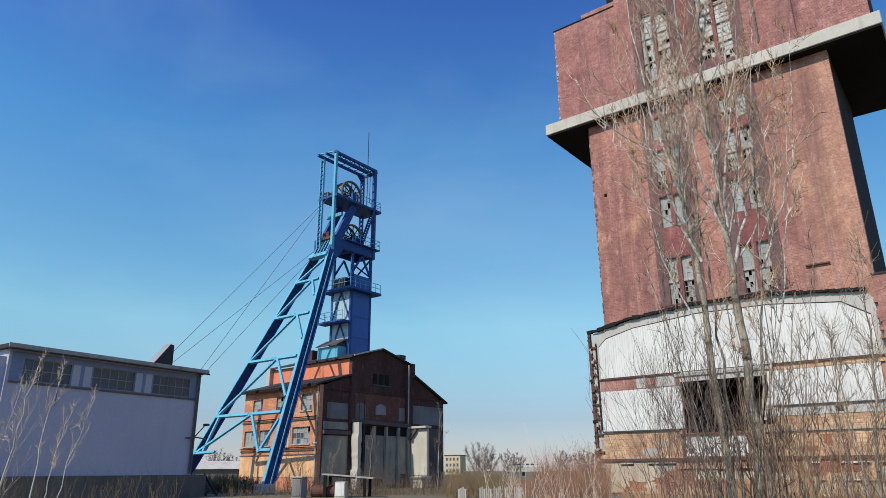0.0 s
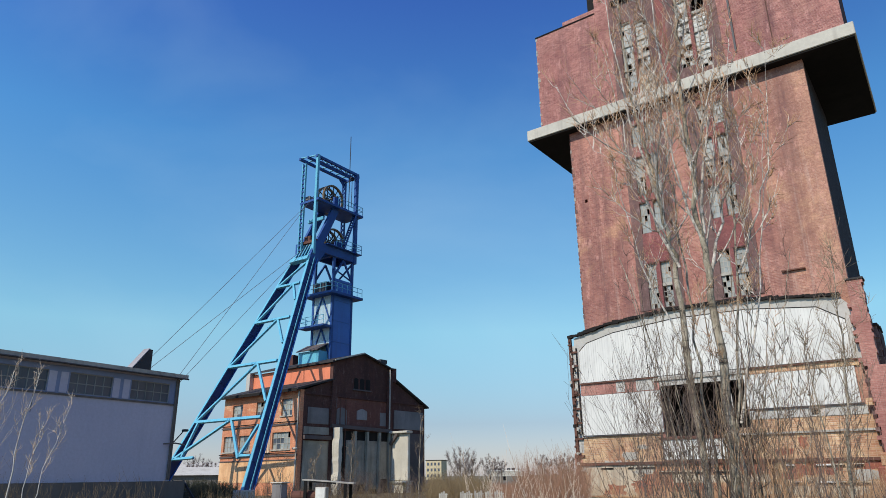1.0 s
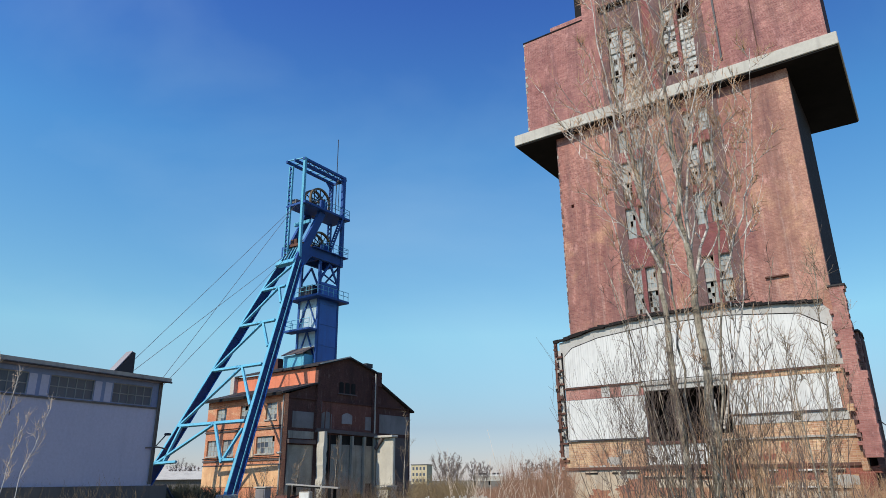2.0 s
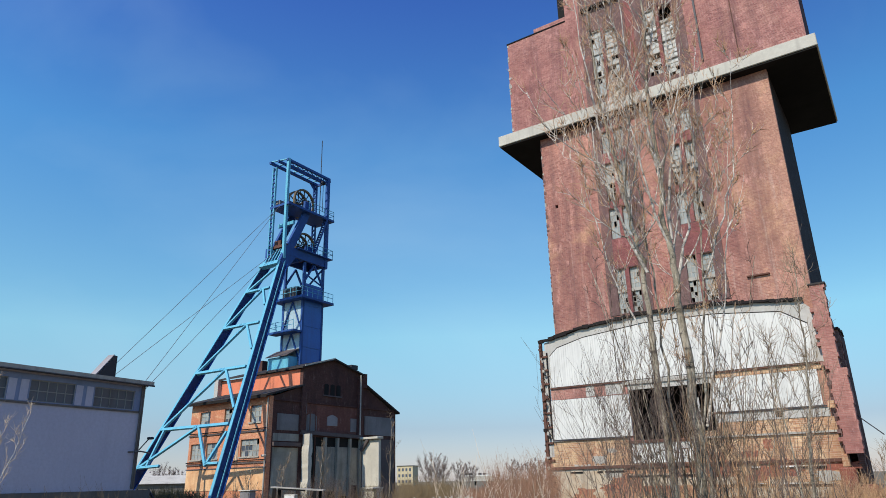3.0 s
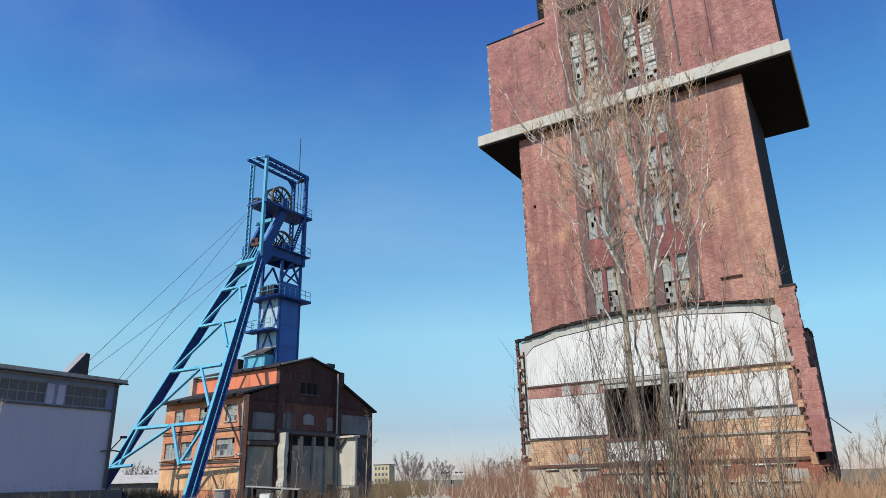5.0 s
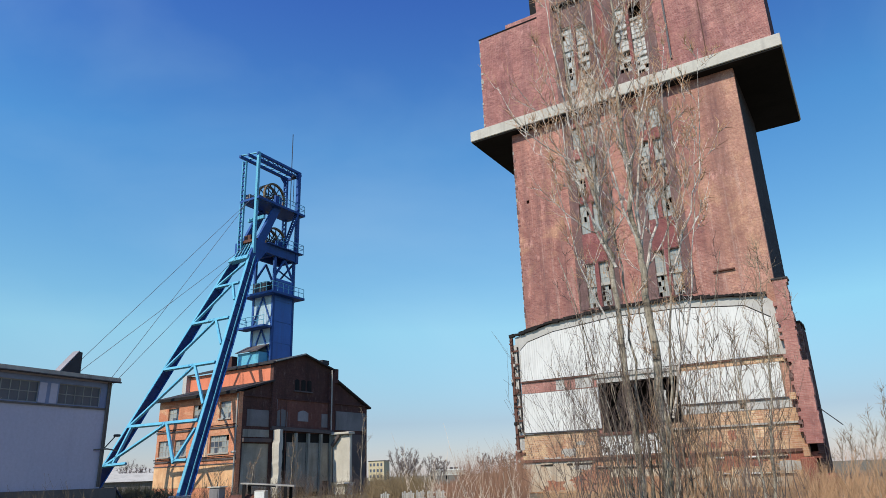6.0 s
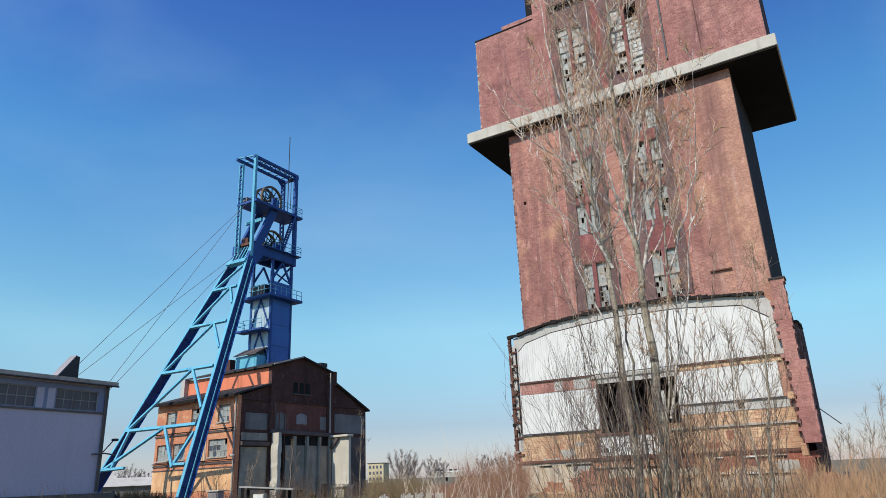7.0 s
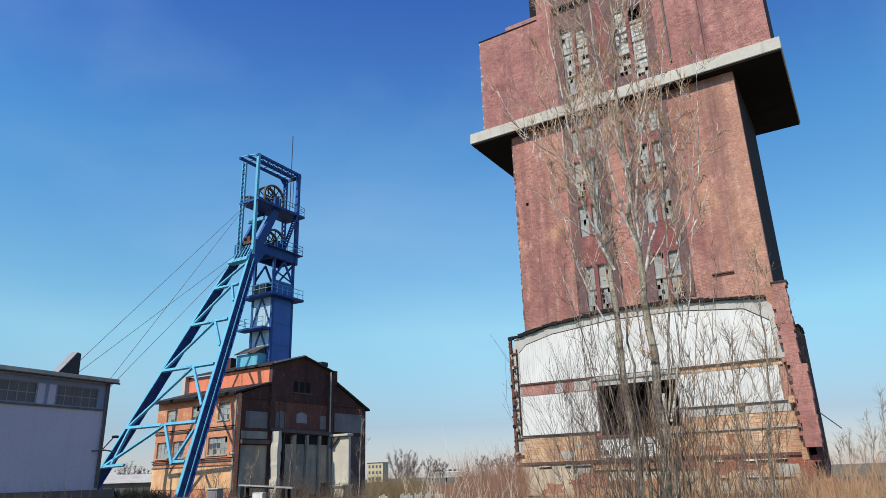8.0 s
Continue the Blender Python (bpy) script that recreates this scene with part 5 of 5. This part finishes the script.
tree("poplar", "tall bare poplar with two pale trunks and upright branches", 3, [
    ([(8.85, 20.2, -0.2), (8.9, 20.12, 4.65), (8.9, 20.12, 7.4), (8.82, 20.16, 8.9), (8.83, 20.15, 11.4), (8.86, 20.14, 15.2), (8.99, 20.08, 18.3), (9.1, 20.2, 25.5)], 0.155, 26, 0.3, 6.6, 9, 5),
    ([(8.2, 20.4, -0.2), (8.06, 20.47, 4.9), (8.04, 20.48, 7.86), (7.81, 20.57, 9.9), (7.61, 20.64, 11.6), (7.24, 20.77, 14.8), (7.17, 20.8, 18.8), (7.1, 20.9, 24.0)], 0.118, 24, 0.3, 6.4, 9, 5),
    ([(8.9, 20.0, -0.2), (9.1, 20.0, 3.0), (9.7, 19.9, 7.5), (10.1, 20.0, 12.0), (10.3, 20.1, 18.0)], 0.055, 10, 0.25, 4.2, 8, 5),
    ([(8.6, 20.6, -0.2), (8.5, 20.8, 4.0), (8.45, 20.9, 8.0), (8.3, 21.0, 14.0), (8.2, 21.1, 21.0)], 0.055, 14, 0.35, 4.2, 8, 5),
    ([(8.82, 20.16, 8.9), (9.5, 20.0, 13.0), (9.9, 20.0, 20.0)], 0.06, 11, 0.15, 3.4, 8, 5),
    ([(7.81, 20.57, 9.9), (6.95, 20.6, 14.0), (6.6, 20.7, 20.5)], 0.06, 10, 0.15, 3.2, 8, 5),
    ([(8.83, 20.15, 11.4), (8.35, 20.2, 15.0), (8.1, 20.2, 22.0)], 0.06, 9, 0.15, 2.8, 8, 5),
    ([(8.9, 20.12, 7.4), (9.9, 20.0, 10.5), (10.7, 20.0, 16.0)], 0.06, 10, 0.15, 3.2, 8, 5),
    ([(8.04, 20.48, 7.86), (7.0, 20.4, 11.0), (6.3, 20.3, 16.0)], 0.055, 10, 0.15, 3.0, 8, 5),
    ([(9.1, 20.0, 3.0), (10.4, 19.9, 7.0), (11.3, 19.9, 12.5)], 0.045, 11, 0.2, 2.8, 8, 5),
    ([(9.7, 19.9, 7.5), (11.2, 19.8, 11.0), (11.9, 19.8, 16.0)], 0.04, 10, 0.15, 2.6, 8, 5),
    ([(8.06, 20.47, 4.9), (6.9, 20.5, 8.0), (6.1, 20.5, 12.5)], 0.04, 9, 0.2, 2.4, 7, 5),
], BARK, TWIG, angle=0.8, lift=0.17, limb=LIMB, twig=0.0095, thick=(0.22, 0.5), wobble=0.045, dark_twigs=OCHRE_TWIG)

# suckers round the poplar's foot
rg = random.Random(12)
for kind in range(3):
    stems = []
    for i in range(13):
        a = rg.uniform(0, math.tau)
        rr = rg.uniform(0.2, 1.5)
        x, y = 8.75 + rr * math.cos(a) * 1.2, 20.1 + rr * math.sin(a)
        h = rg.uniform(3.2, 8.5)
        lean = (x - 8.7) * rg.uniform(0.4, 1.5)
        stems.append(([(x, y, -0.1), (x + lean * 0.3, y, h * 0.4), (x + lean, y + rg.uniform(-0.5, 0.5), h)], rg.uniform(0.018, 0.034), 7, 0.15, 1.9, 3, 1))
    tree("poplar_sucker", "thicket of thin bare poplar suckers", 13 + kind, stems, (TWIG_DARK, BARK, TWIG_DARK)[kind], (TWIG_DARK, SHOOT, SHOOT)[kind], angle=0.55, lift=0.15, group="suckers round the poplar", twig=0.008, wobble=0.06)

tree("young_tree", "slender bare young tree before the brick wall", 21, [
    ([(10.2, 17.2, -0.2), (10.38, 17.1, 2.2), (10.54, 17.0, 3.4), (10.7, 16.9, 5.0), (10.8, 16.9, 7.0)], 0.05, 14, 0.25, 2.4, 6, 4),
    ([(10.2, 17.3, -0.2), (10.0, 17.2, 2.0), (9.7, 17.0, 4.5)], 0.04, 10, 0.25, 1.8, 6, 4),
], BARK, TWIG_DARK)


def polar(az, dist, z=0.0):
    return (dist * math.sin(radians(az)), dist * math.cos(radians(az)), z)


# pale saplings by the winding hall
for k, (az0, az1, el, r) in enumerate(((-31.9, -30.8, 7.4, 0.06), (-30.0, -29.2, 7.3, 0.06), (-29.1, -28.4, 4.0, 0.045), (-28.4, -26.9, 5.0, 0.04), (-32.4, -31.6, 6.0, 0.04))):
    d = 26 + k
    x0, x1 = polar(az0, d, -0.1), polar(az1, d, 1.65 + d * math.tan(radians(el)))
    mid = tuple((a + b) / 2 + c for a, b, c in zip(x0, x1, (-0.12, 0, 0)))
    tree("birch_sapling", "thin pale bare sapling before the hall wall", 30 + k, [([x0, mid, x1], r * 0.6, 7, 0.4, 1.3, 4, 3)], BIRCH, PALE_TWIG, angle=0.6, lift=0.2, twig=0.007, group="saplings by the hall")

# bare trees beyond the tower's side
for k, (az, d, h, r) in enumerate(((36.0, 34, 2.6, 0.035), (37.4, 32, 2.9, 0.04), (38.4, 31, 3.9, 0.045), (39.6, 30, 3.4, 0.045), (40.4, 30, 3.6, 0.045), (36.9, 40, 2.6, 0.035), (35.4, 36, 2.4, 0.03))):
    x, y, _ = polar(az, d)
    tree("bare_sapling", "bare grey sapling in dry scrub", 50 + k, [([(x, y, -0.1), (x + 0.1, y, h * 0.5), (x + 0.3, y, h)], r, 10, 0.15, 1.3, 4, 3)], BARK, TWIG_DARK, angle=0.5, lift=0.12, group="saplings in the scrub")

# saplings in front of the pithead building
for k, (az, d, h) in enumerate(((-0.5, 62, 6.8), (-6.0, 63, 4.6), (-9.0, 57, 3.0), (-11.5, 55, 2.8))):
    x, y, _ = polar(az, d)
    tree("bare_sapling", "bare sapling before the shade-dark gable", 70 + k, [([(x, y, -0.1), (x + 0.1, y, h * 0.5), (x + 0.2, y, h)], 0.07, 12, 0.15, 2.0, 4, 3)], BARK, TWIG_DARK, angle=0.55, lift=0.15, twig=0.008, group="saplings at the pithead")

# far bare trees
for k, (az, d, h, w) in enumerate(((2.9, 120, 5.6, 6), (3.5, 128, 4.4, 5), (5.2, 160, 5.6, 4), (6.0, 150, 4.6, 4), (9.6, 140, 5.0, 4), (11.2, 110, 4.2, 4), (-17.6, 140, 5, 5), (-16.6, 150, 4.5, 4))):
    x, y, _ = polar(az, d)
    stems = [([(x + s * 0.3, y, -0.1), (x + s * w * 0.12, y, h * 0.45), (x + s * w * 0.22, y, h * (1 - 0.12 * abs(s)))], 0.06, 14, 0.15, w * 0.42, 7, 5) for s in (-1.6, -0.8, 0, 0.9, 1.7)]
    tree("far_tree", "distant bare grey tree", 90 + k, stems, TWIG_DARK, HAZY_TWIG, angle=0.45, lift=0.06, stiff=0.45, twig=0.014, group="far trees")


def thicket(name, label, seed, count, area, hmin, hmax, material, r, side=3):
    """Many thin upright stems with side shoots over a strip of ground given in azimuth and distance."""
    rg = random.Random(seed)
    vs, fs = [], []
    for i in range(count):
        x, y, _ = polar(rg.uniform(area[0], area[1]), rg.uniform(area[2], area[3]))
        h = rg.uniform(hmin, hmax) * (0.6 + 0.8 * max(0.0, 0.5 + noise.noise((x * 0.25, y * 0.25, seed))))
        pts, rad = limb(rg, Vector((x, y, -0.1)), Vector((rg.gauss(0, 0.2), rg.gauss(0, 0.2), 1)), h, r * rg.uniform(0.6, 1.3), 6, 0.09, 0.03)
        tube(vs, fs, pts, rad, 3)
        for j in range(side):
            p, d = along(pts, rg.uniform(0.25, 0.95))
            q, s = limb(rg, p, spread(rg, d, rg.uniform(0.25, 0.6)), h * rg.uniform(0.15, 0.35), r * 0.5, 3, 0.08, 0.1)
            tube(vs, fs, q, s, 3)
    ob = part(name, (vs, fs), material)
    return tagged(ob, label, "shrub", kind="stuff")


thicket("red_shrubs", "dense red-brown bare shrubs in dry grass", 1, 1700, (7.6, 12.8, 40, 58), 1.0, 2.5, TWIG_RED, 0.013)
thicket("mid_shrubs", "brown-ochre bare scrub before the far fence", 9, 1700, (0.2, 5.0, 46, 66), 0.8, 1.65, OLIVE_TWIG, 0.015, 4)
thicket("low_shrubs", "low ochre scrub before the viaduct", 17, 1100, (4.6, 8.4, 46, 66), 0.5, 1.05, TWIG_RED, 0.014, 4)
thicket("far_shrubs", "brown scrub on the far waste ground", 2, 1300, (0.2, 12.5, 66, 110), 0.5, 1.1, TWIG_RED, 0.02)
thicket("pale_shoots", "pale dry forked shoots in the near scrub", 3, 60, (3.4, 12.5, 18, 30), 1.0, 2.2, PALE_TWIG, 0.011, 5)
thicket("tower_scrub", "ochre dry scrub at the foot of the brick wall", 4, 1700, (14, 36, 27, 40), 0.4, 1.45, OCHRE_TWIG, 0.008, 4)
thicket("side_scrub", "ochre dry scrub beside the tower", 5, 1500, (32, 46, 26, 45), 0.8, 1.7, OCHRE_TWIG, 0.009, 4)
thicket("pit_scrub", "grey-brown scrub before the pithead building", 6, 900, (-17, 0.5, 51, 60), 0.4, 1.2, OLIVE_TWIG, 0.012)
thicket("gable_scrub", "dark brown bare brush before the shade-dark gable", 16, 420, (-12.5, 0.2, 52, 59), 0.9, 2.0, SHOOT, 0.013, 6)
thicket("hall_scrub", "brown scrub along the hall's plinth", 7, 200, (-36, -20, 30, 42), 0.8, 2.0, OLIVE_TWIG, 0.009)
thicket("near_twigs", "thin bare shoots round the poplar", 8, 105, (15, 33, 16, 25), 2.0, 5.0, SHOOT, 0.012, 7)
thicket("ochre_shoots", "dense ochre shoots beside the poplar's foot", 10, 110, (24.5, 31, 21, 27), 1.2, 3.4, OCHRE_TWIG, 0.010, 6)
thicket("slender_shoots", "tall slender bare shoots before the white panelled wall", 18, 20, (16.2, 20.8, 18, 22), 4.0, 6.0, SHOOT, 0.014, 11)
thicket("hall_shoots", "fine pale shoots before the hall wall", 14, 5, (-33.5, -30.5, 23, 27), 2.4, 4.6, PALE_TWIG, 0.012, 12)
thicket("dark_bushes", "dark evergreen bushes between hall and pithead", 15, 900, (-18.4, -14.6, 62, 84), 0.8, 1.5, EVERGREEN, 0.03, 6)

# ---- distance ----
flats = thing("apartment_block", pose(*polar(0.75, 330), 0, 0, -20), "distant pale yellow apartment block", "building")
part("wall", boxes((-3.8, 3.8, 0, 8, 0, 8.4)), weathered("yellow_render", (0.62, 0.52, 0.32), (0.54, 0.45, 0.28), (0.36, 0.31, 0.2)), flats)
part("roof", boxes((-4.0, 4.0, -0.2, 8.2, 8.404, 8.7)), ROOF_FELT, flats)
for i in range(4):
    for j in range(3):
        part("window", boxes((-3.2 + i * 1.75, -2.3 + i * 1.75, -0.05, -0.003, 1.0 + j * 2.6, 2.3 + j * 2.6)), GLASS_BLUE, flats)
via = thing("viaduct", pose(*polar(6.45, 230), 0, 0, -6), "distant pale concrete viaduct with parked wagons", "bridge")
part("girder", boxes((-5.6, 5.6, 0, 5, 1.3, 3.0)), PALE_CONCRETE, via)
part("parapet", boxes((-5.6, 5.6, -0.1, -0.004, 2.8, 3.2)), WHITE_PLASTER, via)
for i in range(3):
    part("pier", boxes((-5.2 + i * 4.7, -4.4 + i * 4.7, 0.5, 4.5, -0.2, 1.29)), CONCRETE_DARK, via)
for i in range(7):
    part("wagon", boxes((-5.2 + i * 1.5, -4.1 + i * 1.5, 1, 3.4, 3.004, 3.75), bevel=0.1), STEEL_DARK if i % 3 else GREY_PLASTER, via)
for az, d, w, h, m, lab in ((-17.8, 130, 12, 3.0, PALE_CONCRETE, "distant low shed with a pale roof"), (-16.9, 170, 16, 4.6, PALE_CONCRETE, "distant grey storehouse with a pale roof")):
    shed = thing("shed", pose(*polar(az, d), 0, 0, 10), lab, "building")
    part("wall", boxes((-w / 2, w / 2, 0, 8, 0, h - 0.8)), FENCE, shed)
    part("roof", prism([(-0.5, h - 0.8), (8.5, h - 0.8), (4, h + 0.6)], on_x, -w / 2 - 0.3, w / 2 + 0.3), m, shed)

# ---- yard clutter ----
canopy = thing("slab_canopy", pose(*polar(-7.6, 50)), "low tilted broken concrete slab on short posts", "canopy")
part("slab", beams([((-1.75, 0, 1.5), (1.75, 0, 1.22))], 1.6, 0.09), CONCRETE, canopy)
part("slab_edge", beams([((-1.2, -1.03, 1.38), (0.6, -1.03, 1.24))], 0.05, 0.1), CONCRETE_DARK, canopy)
for x, y in ((-1.5, -0.8), (-1.4, 0.8), (1.2, -0.8), (1.4, 0.8)):
    part("post", boxes((x - 0.1, x + 0.1, y - 0.1, y + 0.1, -0.1, 1.31 - 0.08 * x)), CONCRETE_DARK, canopy)
tank = thing("rusty_drum", pose(*polar(-9.5, 50)), "rusty steel drum lying in the scrub", "drum")
part("shell", rods([((-0.8, 0, 0.38), (0.8, 0, 0.38))], 0.4, 16), RUST, tank)
for x in (-0.84, -0.27, 0.27, 0.78):
    part("rim", rods([((x, 0, 0.38), (x + 0.06, 0, 0.38))], 0.43, 16), RUST, tank)
cab = thing("white_cabinet", pose(*polar(-8.15, 49), 0, 0, -12), "white metal switch cabinet in the scrub", "cabinet")
part("body", boxes((-0.37, 0.37, -0.3, 0.3, -0.05, 1.02), bevel=0.03), PALE_CONCRETE, cab)
part("door", boxes((-0.32, 0.32, -0.33, -0.303, 0.1, 0.94)), WHITE_PLASTER, cab)
kiosk = thing("grey_kiosk", pose(*polar(-11.4, 50), 0, 0, -20), "small grey metal kiosk with a flat roof", "kiosk")
part("body", boxes((-0.36, 0.36, -0.4, 0.4, -0.05, 1.28), bevel=0.03), SHADE_LIGHT, kiosk)
part("door", boxes((-0.3, 0.3, -0.44, -0.403, 0.1, 1.18)), SHADE_PANEL, kiosk)
part("roof", boxes((-0.46, 0.46, -0.5, 0.5, 1.284, 1.36), bevel=0.02), PALE_CONCRETE, kiosk)
for k, (az, d, w) in enumerate(((1.45, 44, 0.55), (3.3, 44, 0.8), (4.3, 45, 0.6), (5.1, 46, 0.5), (5.9, 45, 0.6))):
    fn = thing("fence_panel", pose(*polar(az, d), 0, 0, -5 + 9 * (k % 3)), "pale grey slatted fence panel in the scrub", "fence", "fence panels")
    n = int(w / 0.13)
    for i in range(n):
        part("board", boxes((-w / 2 + i * 0.13, -w / 2 + i * 0.13 + 0.095, 0, 0.04, 0.05, 0.62 + 0.06 * ((i * 7 + k) % 3))), CONCRETE if (i + k) % 3 else PALE_CONCRETE, fn)
    for z in (0.25, 0.52):
        part("rail", boxes((-w / 2, w / 2, 0.043, 0.09, z, z + 0.07)), CONCRETE, fn)
stair = thing("steel_stair", pose(*polar(-17.9, 57), 0, 0, 50), "dark steel steps at the hall's end", "stairs")
for x in (-0.45, 0.45):
    part("stringer", beams([((x, 0, 0.0), (x, 2.0, 1.5))], 0.08, 0.2), STEEL_DARK, stair)
for i in range(8):
    part("tread", boxes((-0.41, 0.41, 0.12 + i * 0.25, 0.4 + i * 0.25, 0.15 + i * 0.1875, 0.19 + i * 0.1875)), STEEL_DARK, stair)
